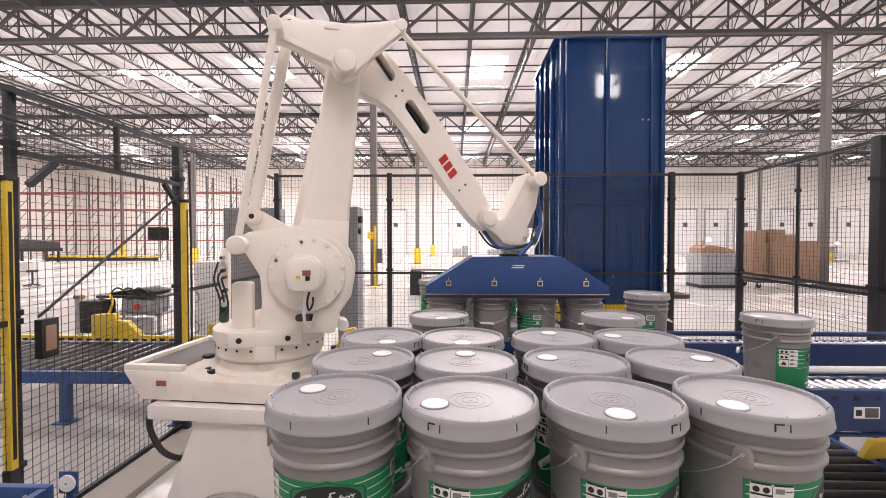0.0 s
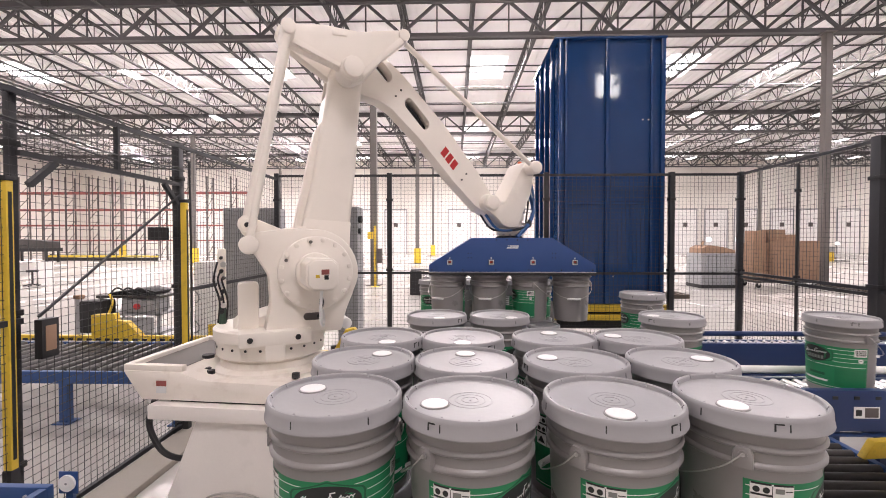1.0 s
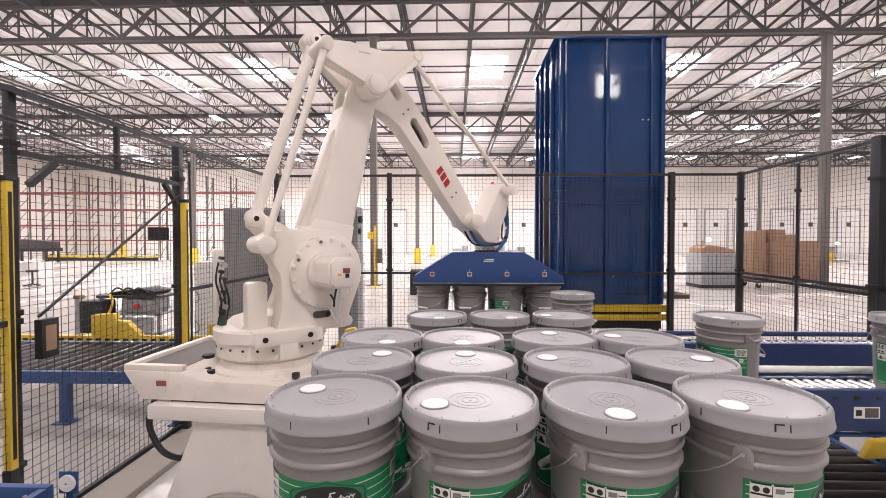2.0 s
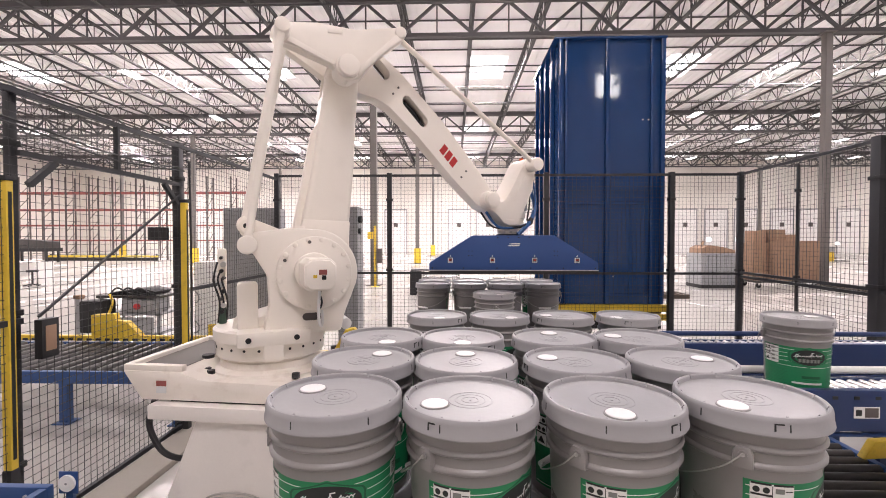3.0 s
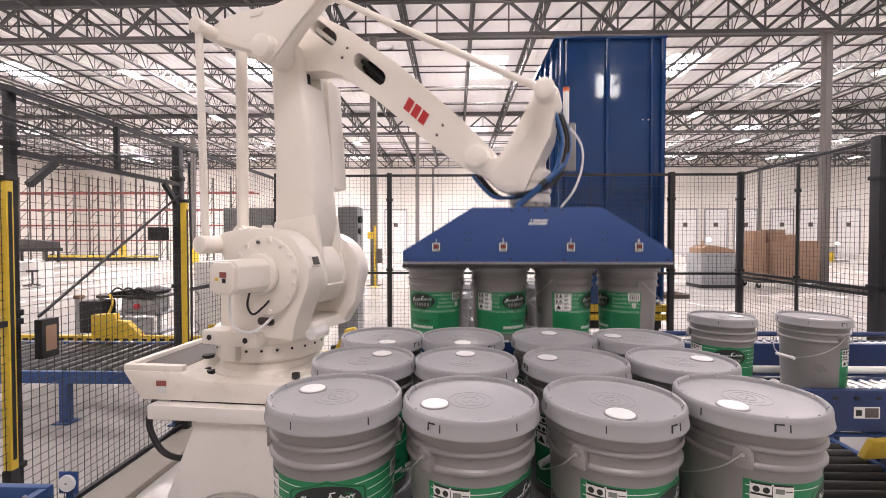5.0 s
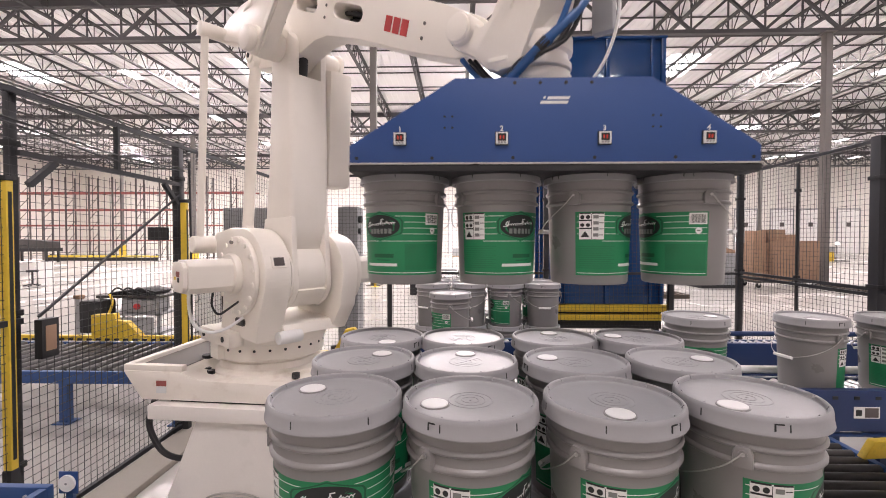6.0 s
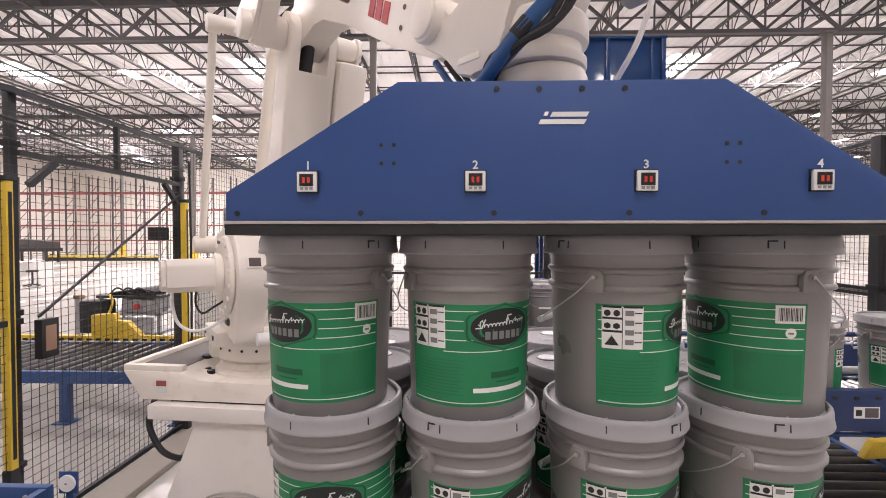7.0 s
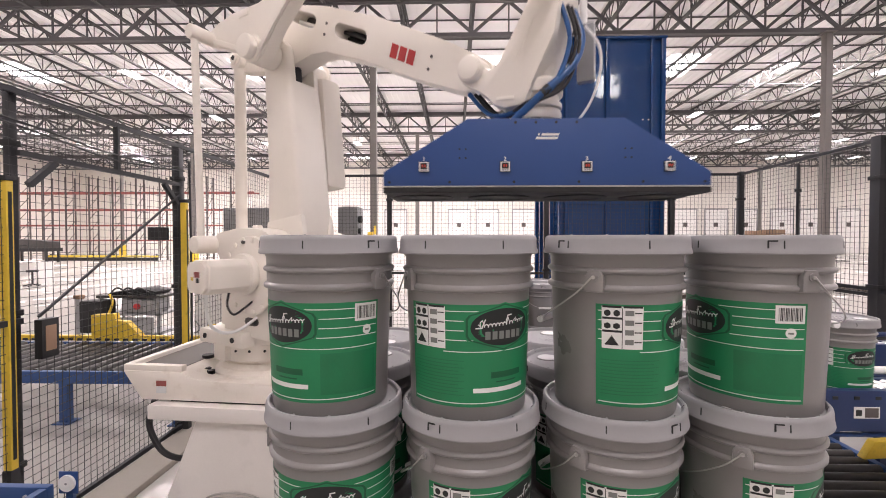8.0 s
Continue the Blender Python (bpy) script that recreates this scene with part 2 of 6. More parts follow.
def joists():
    """Open-web joists from girder to girder, girders on the columns, and thin bridging."""
    length, depth = Y1 - Y0, 0.85
    bm = B()
    for z in (0, depth):
        for s in (-0.045, 0.045):
            box(bm, s - 0.035, s + 0.035, 0, length, z - 0.04, z + 0.04)
    step = 0.62
    for i in range(int(length / step)):
        z0, z1 = (0, depth) if i % 2 else (depth, 0)
        bar(bm, (0, i * step, z0), (0, (i + 1) * step, z1), 0.04, 0.04)
        if i % 2 == 0:
            bar(bm, (0, (i + 1) * step, 0), (0, (i + 1) * step, depth), 0.03, 0.03)
    me = mesh_of("roof_joist", bm, "joist")
    x = X0 + 1.2
    while x < X1:
        ob = tagged(new("roof_joist", me), "grey open-web steel roof joist under the deck", "roof joist", "roof joists", "structure")
        ob.matrix_basis = pose(x, Y0, ROOF - depth - 0.06)
        x += 3.05
    width, depth = X1 - X0, 1.55
    top = mesh_of("top_chord", box(B(), 0, width, -0.14, 0.14, depth - 0.14, depth + 0.14), "joist")
    low = mesh_of("bottom_chord", box(B(), 0, width, -0.11, 0.11, -0.08, 0.08), "joist")
    pitch = 3.05
    rise = mesh_of("diagonal", bar(B(), (0, 0, 0.08), (pitch / 2, 0, depth - 0.14), 0.11, 0.11), "joist")
    fall = mesh_of("diagonal", bar(B(), (pitch / 2, 0, depth - 0.14), (pitch, 0, 0.08), 0.11, 0.11), "joist")
    post = mesh_of("hanger", bar(B(), (0, 0, 0.08), (0, 0, depth - 0.14), 0.06, 0.06), "joist")
    for y in GIRDERS:
        g = tagged(new("roof_girder"), "dark steel roof girder truss on the columns", "roof girder", "roof girders", "structure")
        g.matrix_basis = pose(X0, y, SEAT + 0.08)
        for nm, me in (("top_chord", top), ("bottom_chord", low)):
            new(nm, me).parent = g
        for i in range(int(width / pitch)):
            for nm, me, dx in (("diagonal", rise, 0), ("diagonal", fall, 0), ("hanger", post, 0), ("hanger", post, pitch / 2)):
                k = new(nm, me)
                k.parent = g
                k.matrix_basis = pose(1.2 + i * pitch + dx, 0, 0)
    line = mesh_of("bridging_line", box(B(), X0, X1, -0.03, 0.03, -0.03, 0.03), "joist")
    y = Y0 + 2.4
    while y < Y1:
        br = tagged(new("joist_bridging"), "thin steel bridging across the roof joists", "bridging", "joist bridging", "structure")
        br.matrix_basis = pose(0, y, 0)
        for z in (ROOF - 0.96, ROOF - 0.06):
            k = new("bridging_line", line)
            k.parent = br
            k.matrix_basis = pose(0, 0, z)
        y += 3.3
    bm = tube(B(), (X0, 16.2, ROOF - 1.15), (X1, 17.2, ROOF - 1.15), 0.05, seg=10)
    structure("sprinkler_pipe", bm, "rack_red", "thin red sprinkler pipe under the roof")


joists()


def columns():
    h = SEAT - GROUND
    bm = B()
    box(bm, -0.14, 0.14, -0.14, 0.14, 0, h, 0.02)
    box(bm, -0.3, 0.3, -0.3, 0.3, 0, 0.03)
    box(bm, -0.24, 0.24, -0.24, 0.24, h - 0.04, h)
    me = mesh_of("column", bm, "column")
    guard = mesh_of("column_guard", box(B(), -0.27, 0.27, -0.27, 0.27, 0.035, 1.25, 0.06), "yellow")
    for x in COLUMNS:
        for y in GIRDERS:
            c = tagged(new("column", me), "grey painted steel column with a yellow guard", "column", "columns of the hall", "structure")
            c.matrix_basis = pose(x + 0.024 * (y - 19.1), y, GROUND)
            if y > 20:
                g = new("column_guard", guard)
                g.parent = c


columns()


def roof_lights():
    frame_me = mesh_of("housing", box(B(), -0.3, 0.3, -0.72, 0.72, 0.02, 0.1, 0.015), "cabinet")
    lens_me = mesh_of("lens", box(B(), -0.27, 0.27, -0.68, 0.68, 0.0, 0.02), "lamp")
    rod_me = mesh_of("hanger", tube(B(), (0, 0, 0.1), (0, 0, 1.06), 0.014, seg=6), "joist")
    for x in (-46.4, -37.0, -27.8, -18.6, -9.6, 8.8, 18.2, 27.6, 36.8, 46.2, 55.4):
        for y in (16.0, 25.2, 34.4, 43.6, 52.8):
            o = thing("high_bay_light", "lit rectangular high-bay light under the roof", "light", pose(x, y, ROOF - 1.06), "high-bay lights")
            for nm, me, dy in (("housing", frame_me, 0), ("lens", lens_me, 0), ("hanger", rod_me, -0.5), ("hanger", rod_me, 0.5)):
                p = new(nm, me)
                p.parent = o
                p.matrix_basis = pose(0, dy, 0)
    me = mesh_of("skylight", box(B(), -1.1, 1.1, -1.7, 1.7, -0.03, 0.0), "skylight")
    for x in (-41.5, -27.0, -12.2, 1.9, 13.4, 27.5, 42.0, 56.0):
        for y in (14.0, 27.5, 43.0, 56.0):
            s = tagged(new("skylight", me), "bright daylit skylight panel in the roof", "skylight", "roof skylights", "structure")
            s.matrix_basis = pose(x, y, ROOF - 0.005)


roof_lights()


def north_doors():
    for i, x in enumerate((-12.6, -8.0, 0.55, 4.4, 9.2, 30.6, 34.6, 38.5, 43.2, 46.9, 51.8)):
        d = tagged(new("door_%d" % (i + 1)), "white sectional dock door in the far wall", "door", "dock doors", "structure")
        d.matrix_basis = pose(x, Y1 - 0.02, GROUND)
        for k in range(5):
            part("panel", box(B(), -1.42, 1.42, -0.05, 0.0, k * 1.18 + 0.01, k * 1.18 + 1.16, 0.01), "white_sheet", d)
        part("frame", box(box(box(B(), -1.54, -1.42, -0.12, 0, 0, 5.9), 1.42, 1.54, -0.12, 0, 0, 5.9), -1.54, 1.54, -0.12, 0, 5.9, 6.05), "cabinet", d)
        s = tagged(new("dock_sign", mesh_of("dock_sign", box(B(), -0.27, 0.27, -0.06, 0, -0.27, 0.27), "rack_dark")), "small dark square plate on a dock door", "sign", "dock signs")
        s.matrix_basis = pose(x + (0.0 if i else -0.2), Y1 - 0.072, 3.45)
    bm = B()
    for k in range(23):
        box(bm, X0 + k * 5, X0 + k * 5 + 0.05, Y1 - 0.012, Y1 - 0.001, GROUND, ROOF)
    structure("wall_joints", bm, "cabinet", "dark joints between the wall panels")


north_doors()


def racking():
    """A long row of pallet racks facing the cell, far off in the west."""
    bay, depth = 2.27, 1.07
    up = mesh_of("upright", box(B(), -0.055, 0.055, -0.05, 0.05, 0, 7.9), "rack_dark")
    br = mesh_of("brace", bar(B(), (0, 0, 0), (0, depth, 1.1), 0.04, 0.04), "rack_dark")
    be = mesh_of("beam", box(B(), 0.06, bay - 0.06, -0.04, 0.04, -0.065, 0.065), "rack_red")
    for k in range(12):
        r = thing("pallet_rack", "empty pallet rack bay with dark uprights and red beams", "rack", pose(-46.0 + bay * k, 41.2, GROUND), "pallet racks")
        for y in (0.0, depth):
            p = new("upright", up)
            p.parent = r
            p.matrix_basis = pose(0, y, 0)
            for z in (1.88, 3.3, 4.78, 6.4):
                b = new("beam", be)
                b.parent = r
                b.matrix_basis = pose(0, y, z)
        for j in range(6):
            b = new("brace", br)
            b.parent = r
            b.matrix_basis = pose(0, 0, 0.4 + j * 1.15)


racking()


# ---- safety fence ----
def fence_panel(parent, ax, ay, bx, by, z0, z1, rails, pitch=0.057, w=0.0032):
    d = Vector((bx - ax, by - ay, 0))
    n = int(d.length / pitch)
    bm = B()
    for i in range(1, n):
        p = Vector((ax, ay, 0)) + d * (i / n)
        bar(bm, (p.x, p.y, z0), (p.x, p.y, z1), w, w)
    z = z0 + pitch
    while z < z1:
        bar(bm, (ax, ay, z), (bx, by, z), w, w)
        z += pitch
    part("wire_mesh", bm, "wire", parent, "black welded wire mesh", smooth=None)
    for z in rails:
        part("rail", bar(B(), (ax, ay, z), (bx, by, z), 0.036, 0.036), "fence", parent)


def fence_post(parent, x, y, h=2.54, w=0.075):
    bm = box(B(), x - w / 2, x + w / 2, y - w / 2, y + w / 2, GROUND + 0.012, h, 0.006)
    p = part("post", bm, "fence", parent)
    part("foot_plate", box(B(), x - 0.09, x + 0.09, y - 0.09, y + 0.09, GROUND, GROUND + 0.012), "fence", p)
    for z in (0.0, 1.0, 2.1):
        part("clamp", box(B(), x - w / 2 - 0.012, x + w / 2 + 0.012, y - w / 2 - 0.012, y + w / 2 + 0.012, z, z + 0.04, 0.004), "dark", p)


FX, FB, FR = -2.82, 6.98, 4.40
f_north = thing("safety_fence", "black wire mesh safety fence along the back of the cell", "fence", group="safety fences")
posts = [FX, -1.03, 1.42, 3.35, FR]
for x in posts:
    fence_post(f_north, x, FB)
for a, b in zip(posts, posts[1:]):
    fence_panel(f_north, a, FB, b, FB, -0.36, 2.5, (2.5, 0.97, -0.36))
f_west = thing("safety_fence", "black wire mesh safety fence with a braced gate header", "fence", group="safety fences")
fence_post(f_west, FX - 0.05, 2.80, 2.49, 0.05)
fence_post(f_west, FX - 0.03, 4.50, 2.49, 0.075)
fence_post(f_west, FX, 0.9, 2.49)
fence_panel(f_west, FX, 4.5, FX, FB, -0.42, 2.45, (2.45, 0.97, -0.42))
fence_panel(f_west, FX, 0.9, FX, 2.8, -0.42, 2.45, (2.45, 0.97, -0.42))
fence_panel(f_west, FX, 2.8, FX, 4.5, 2.06, 2.45, (2.45, 2.06))
fence_panel(f_west, FX, 2.8, FX, 4.5, -0.42, 2.0, (-0.42,))
part("brace", bar(B(), (FX + 0.02, 2.9, 0.98), (FX + 0.02, 4.45, 1.95), 0.016, 0.016), "fence", f_west)
for s, y in ((1, 2.87), (-1, 4.44)):
    part("gusset", bar(B(), (FX, y, 1.86), (FX, y + s * 0.2, 2.04), 0.04, 0.04), "fence", f_west)
part("mullion", box(B(), FX - 0.02, FX + 0.02, 3.63, 3.655, 2.06, 2.45), "fence", f_west)
f_east = thing("safety_fence", "black wire mesh safety fence beside the infeed conveyors", "fence", group="safety fences")
fence_post(f_east, FR - 0.12, 4.6, 2.54, 0.11)
fence_post(f_east, FR - 0.06, 5.75, 2.45, 0.03)
fence_panel(f_east, FR, FB, FR - 0.12, 4.6, -0.36, 2.5, (2.5, 0.99, 0.93, -0.36))
fence_panel(f_east, FR - 0.12, 4.6, FR - 0.16, 3.6, 0.97, 2.5, (2.5, 0.97))
fence_post(f_east, FR - 0.16, 3.6)
for y, x in ((2.72, FX - 0.005), (4.42, FX + 0.085)):
    lc = thing("light_curtain", "yellow light curtain post beside the fence opening", "light curtain", pose(x, y, 0), "light curtain posts")
    body = part("housing", box(B(), -0.028, 0.028, -0.024, 0.024, GROUND + 0.52, 1.87, 0.006), "yellow", lc)
    part("lens_strip", box(B(), 0.0282, 0.030, -0.012, 0.012, 0.1, 1.8), "black", body)
    part("end_cap", box(B(), -0.037, 0.037, -0.032, 0.032, 1.87, 1.9, 0.004), "dark", lc)
    part("foot", box(B(), -0.03, 0.03, -0.03, 0.03, GROUND, GROUND + 0.52, 0.004), "dark", lc)


# ---- pallet magazine behind the fence ----
def magazine():
    o = thing("pallet_magazine", "tall glossy blue steel pallet magazine on a yellow base", "machine", pose(1.66, 7.25, 0))
    w, d, z0, z1 = 1.68, 1.8, 0.46, 4.69
    for n, bm in (("front_panel", box(B(), 0, w, 0, 0.04, z0, z1)), ("back_panel", box(B(), 0, w, d - 0.04, d, z0, z1)),
                  ("side_panel", box(B(), 0, 0.04, 0.04, d - 0.04, z0, z1)), ("side_panel", box(B(), w - 0.04, w, 0.04, d - 0.04, z0, z1)),
                  ("top_panel", box(B(), 0.04, w - 0.04, 0.04, d - 0.04, z1 - 0.06, z1 - 0.02))):
        part(n, bm, "navy", o)
    for x in (0.0, 0.745, w - 0.06):
        part("stiffener", box(B(), x, x + 0.06, -0.07, -0.002, z0, z1, 0.008), "navy", o)
    part("stiffener", box(B(), w - 0.22, w - 0.17, -0.05, -0.002, z0, z1, 0.008), "navy", o)
    part("stiffener", box(B(), 0.1, 0.14, -0.05, -0.002, z0, z1, 0.008), "navy", o)
    for y in (0.25, 0.7, 1.15, 1.6):
        part("stiffener", box(B(), -0.07, -0.002, y, y + 0.06, z0, z1, 0.008), "navy", o)
    for z in (2.06, 0.58):
        part("cross_rail", box(B(), 0.14, w - 0.22, -0.035, -0.002, z, z + 0.05, 0.006), "navy", o)
    part("cap_rail", box(B(), -0.08, w + 0.02, -0.08, d, z1, z1 + 0.03, 0.006), "navy", o)
    for x, z in ((1.35, 3.42), (1.44, 3.42), (0.9, 0.9), (0.12, 1.9)):
        part("bolt", tube(B(), (x, -0.012, z), (x, 0, z), 0.012, seg=8), "steel", o)
    part("base_beam", box(B(), -0.05, w + 0.1, -0.12, 0.0, 0.34, 0.45, 0.008), "yellow", o)
    part("base_beam", box(B(), -0.05, w + 0.1, -0.1, 0.0, 0.2, 0.3, 0.008), "yellow", o)
    part("base_frame", box(B(), 0.0, w, 0.004, d, 0.05, 0.455), "dark", o)
    for x in (0.02, w - 0.1):
        for y in (0.05, d - 0.15):
            part("foot", box(B(), x, x + 0.08, y, y + 0.08, GROUND, 0.05), "dark", o)


magazine()


def kerb():
    structure("kerb", box(B(), FX + 0.04, FX + 0.36, -1.0, 6.9, GROUND, GROUND + 0.06, 0.01), "kerb", "pale painted kerb along the fence")


kerb()


# ---- pails ----
PITCH = 0.3725


def wall_radius(z):
    """Outer radius of the pail's side at a height."""
    return 0.1315 + 0.0095 * (z - 0.006) / 0.262


def on_side(bm, a, z, lift):
    """A point on the pail's side: degrees to the right of its front, height in metres."""
    r, t = wall_radius(z) + lift, radians(a - 90)
    return bm.verts.new((r * math.cos(t), r * math.sin(t), z))


def shell(bm, a0, a1, z0, z1, lift):
    """A patch wrapped on the pail's side."""
    n = max(2, int((a1 - a0) / 5) + 1)
    low = [on_side(bm, a0 + (a1 - a0) * i / n, z0, lift) for i in range(n + 1)]
    high = [on_side(bm, a0 + (a1 - a0) * i / n, z1, lift) for i in range(n + 1)]
    for i in range(n):
        bm.faces.new((low[i], low[i + 1], high[i + 1], high[i]))
    return bm


def ribbon(bm, points, width, lift):
    """A pen stroke on the pail's side through (degrees, height) points."""
    px = 0.0024   # metres of side to a degree
    for (a0, z0), (a1, z1) in zip(points, points[1:]):
        dx, dz = (a1 - a0) * px, z1 - z0
        d = math.hypot(dx, dz)
        na, nz = -dz / d * width / 2 / px, dx / d * width / 2
        ea, ez = dx / d * width * 0.3 / px, dz / d * width * 0.3
        bm.faces.new([on_side(bm, a, z, lift) for a, z in ((a0 - ea - na, z0 - ez - nz), (a1 + ea - na, z1 + ez - nz), (a1 + ea + na, z1 + ez + nz), (a0 - ea + na, z0 - ez + nz))])
    return bm


def patch(bm, a, z, wa, hz, lift, six=False):
    """An oval patch on the pail's side, or a six-sided one with upright flanks."""
    pts = []
    for k in range(36):
        t = 2 * math.pi * k / 36
        c, s = math.cos(t), math.sin(t)
        e = 1 / max(abs(c), abs(s) + 0.5 * abs(c)) if six else 1.0
        pts.append((wa * c * e, hz * s * e))
    rings = [[on_side(bm, a + pa * f, z + pz * f, lift) for pa, pz in pts] for f in (1.0, 0.66, 0.33)]
    mid = on_side(bm, a, z, lift)
    for p, q in zip(rings, rings[1:]):
        for i in range(36):
            bm.faces.new((p[i], p[(i + 1) % 36], q[(i + 1) % 36], q[i]))
    for i in range(36):
        bm.faces.new((mid, rings[2][i], rings[2][(i + 1) % 36]))
    return bm


def make_pail():
    p = thing("paint_pail", "grey plastic paint pail with a green label and a sealed lid", "pail")
    body = [(0, 0.004), (0.121, 0.004), (0.125, 0), (0.129, 0), (0.1315, 0.006), (wall_radius(0.266), 0.266), (0.1475, 0.269), (0.1492, 0.2715), (0.1492, 0.276), (0.147, 0.279),
            (0.1425, 0.282), (0.143, 0.303), (0.1485, 0.3065), (0.1502, 0.309), (0.1502, 0.312), (0.148, 0.315), (0.1435, 0.3175), (0.144, 0.337), (0.1465, 0.340), (0.1465, 0.346), (0.10, 0.349)]
    part("body", lathe(B(), body, 64), "pail", p, smooth=40)
    lid = part("lid", lathe(B(), [(0.149, 0.3455), (0.1585, 0.3440), (0.1600, 0.3465), (0.1592, 0.3525), (0.1575, 0.3560), (0.1568, 0.3740), (0.1555, 0.3805), (0.1525, 0.3840), (0.149, 0.3845),
                                   (0.1462, 0.3820), (0.1450, 0.3745), (0.1425, 0.3728), (0.118, 0.3735), (0.116, 0.3730), (0.052, 0.3728), (0.0515, 0.3736), (0.0490, 0.3736), (0.0485, 0.3728),
                                   (0.0365, 0.3728), (0.0360, 0.3736), (0.0335, 0.3736), (0.0330, 0.3728), (0.0205, 0.3728), (0.020, 0.3738), (0.0175, 0.3738), (0.017, 0.3728), (0.004, 0.3728), (0.0035, 0.3740), (0, 0.3740)], 72),
               "lid", p, "pale grey lid with tear tabs", smooth=30)
    cap = lathe(B(), [(0.0305, 0.3728), (0.0305, 0.3762), (0.0285, 0.3772), (0.026, 0.3769), (0, 0.3767)], 28)
    bmesh.ops.translate(cap, verts=cap.verts[:], vec=(0, -0.087, 0))
    part("cap", cap, "cap", lid, "white pour spout cap")
    collar = lathe(B(), [(0.0307, 0.3728), (0.0307, 0.3754), (0.0335, 0.3754), (0.0348, 0.3728)], 28)
    bmesh.ops.translate(collar, verts=collar.verts[:], vec=(0, -0.087, 0))
    part("cap_ring", collar, "pail", lid)
    for k in range(12):
        a = 2 * math.pi * (k + 0.5) / 12
        c, s = math.cos(a), math.sin(a)
        part("rim_rib", bar(B(), (0.1452 * c, 0.1452 * s, 0.3765), (0.1495 * c, 0.1495 * s, 0.3846), 0.004, 0.006), "lid", lid, smooth=None)
        if k % 2 == 0:
            part("tear_slit", bar(B(), (0.1576 * c, 0.1576 * s, 0.3565), (0.1567 * c, 0.1567 * s, 0.3725), 0.0022, 0.0022), "black", lid, smooth=None)
    a, a2 = radians(-55), radians(-49)
    tab = bar(B(), (0.1576 * math.cos(a), 0.1576 * math.sin(a), 0.3570), (0.1567 * math.cos(a), 0.1567 * math.sin(a), 0.3730), 0.003, 0.003)
    bar(tab, (0.1569 * math.cos(a), 0.1569 * math.sin(a), 0.3720), (0.1569 * math.cos(a2), 0.1569 * math.sin(a2), 0.3720), 0.003, 0.003)
    part("pull_tab", tab, "black", lid, smooth=None)
    label = part("label", shell(B(), -90, 92, 0.038, 0.235, 0.0006), "green", p, "printed green paper label")
    part("text_block", shell(B(), 37, 89, 0.054, 0.136, 0.0009), "green_mid", label)
    lines = B()
    for k in range(11):
        shell(lines, 40, 84 - 7 * (k % 3), 0.0605 + k * 0.0066, 0.0625 + k * 0.0066, 0.0011)
        shell(lines, -86, -36 - 5 * (k % 2), 0.0605 + k * 0.0066, 0.0622 + k * 0.0066, 0.0011)
    tagged(part("fine_print", lines, "green_mid", label, smooth=None), kind="stuff")
    for z in (0.2215, 0.2030, 0.1845, 0.1660):
        part("stripe", shell(B(), -88, 90, z, z + 0.0017, 0.0009), "white", label)
    part("stripe", shell(B(), -54, 90, 0.1438, 0.1456, 0.0009), "white", label)
    part("stripe", shell(B(), -88, 90, 0.0443, 0.0462, 0.0009), "white", label)
    part("name_strip", shell(B(), -28, 26, 0.0655, 0.0745, 0.0010), "white", label)
    part("product_bar", shell(B(), -12, 21, 0.0925, 0.1045, 0.0010), "green_dark", label)
    part("product_bar", shell(B(), -7, 15, 0.0835, 0.0860, 0.0010), "green_dark", label)
    part("emblem", patch(B(), 0, 0.191, 36, 0.0475, 0.0012, True), "green", label)
    part("emblem_border", patch(B(), 0, 0.191, 34.5, 0.0450, 0.0014, True), "green_dark", label, "dark green six-sided emblem border")
    part("emblem_panel", patch(B(), 0, 0.191, 32.5, 0.0422, 0.0016, True), "green", label)
    part("emblem_field", patch(B(), 0, 0.191, 30.5, 0.0360, 0.0018), "black", label, "black oval emblem")
    # a slanted line of cursive strokes over a row of plain grey blocks
    pen, path = B(), []
    for k in range(57):
        u = k / 56
        tall = 0.0075 if k in (3, 4, 31, 32, 41, 42) else 0.0
        path.append((-24 + 48 * u + 1.0 * math.sin(k * 1.57), 0.1940 + 0.007 * u + 0.0030 * math.cos(k * 1.57) + tall))
    ribbon(pen, path, 0.0021, 0.0021)
    ribbon(pen, [(-26, 0.190), (-21, 0.1905), (-18, 0.2065)], 0.0026, 0.0021)
    ribbon(pen, [(2, 0.1955), (3, 0.2125), (7, 0.2135)], 0.0026, 0.0021)
    tagged(part("emblem_stroke", pen, "white", label, smooth=None), kind="stuff")
    blocks = B()
    for k in range(6):
        shell(blocks, -18 + k * 6.4, -13.4 + k * 6.4, 0.168, 0.1835, 0.0021)
    tagged(part("emblem_bar", blocks, "emblem_grey", label, smooth=None), kind="stuff")
    part("hazard_panel", shell(B(), -85, -52, 0.150, 0.2315, 0.0011), "white", label, "white panel of warning pictograms")
    marks = B()
    for a0, a1 in ((-84.5, -69.5), (-68, -52.5)):
        shell(marks, a0, a1, 0.2285, 0.2325, 0.0014)
    for z in (0.2065, 0.1815):
        shell(marks, -84.5, -69, z, z + 0.0042, 0.0014)
    shell(marks, -69.0, -68.4, 0.151, 0.2285, 0.0014)
    for r in range(4):
        z = 0.1585 + r * 0.0185
        shell(marks, -59, -53, z + 0.004, z + 0.0062, 0.0014)
    for z in (0.2185, 0.194):
        for a in (-80.5, -73.2):
            patch(marks, a, z, 2.6, 0.0062, 0.0014, z < 0.2)
            marks.faces.ensure_lookup_table()
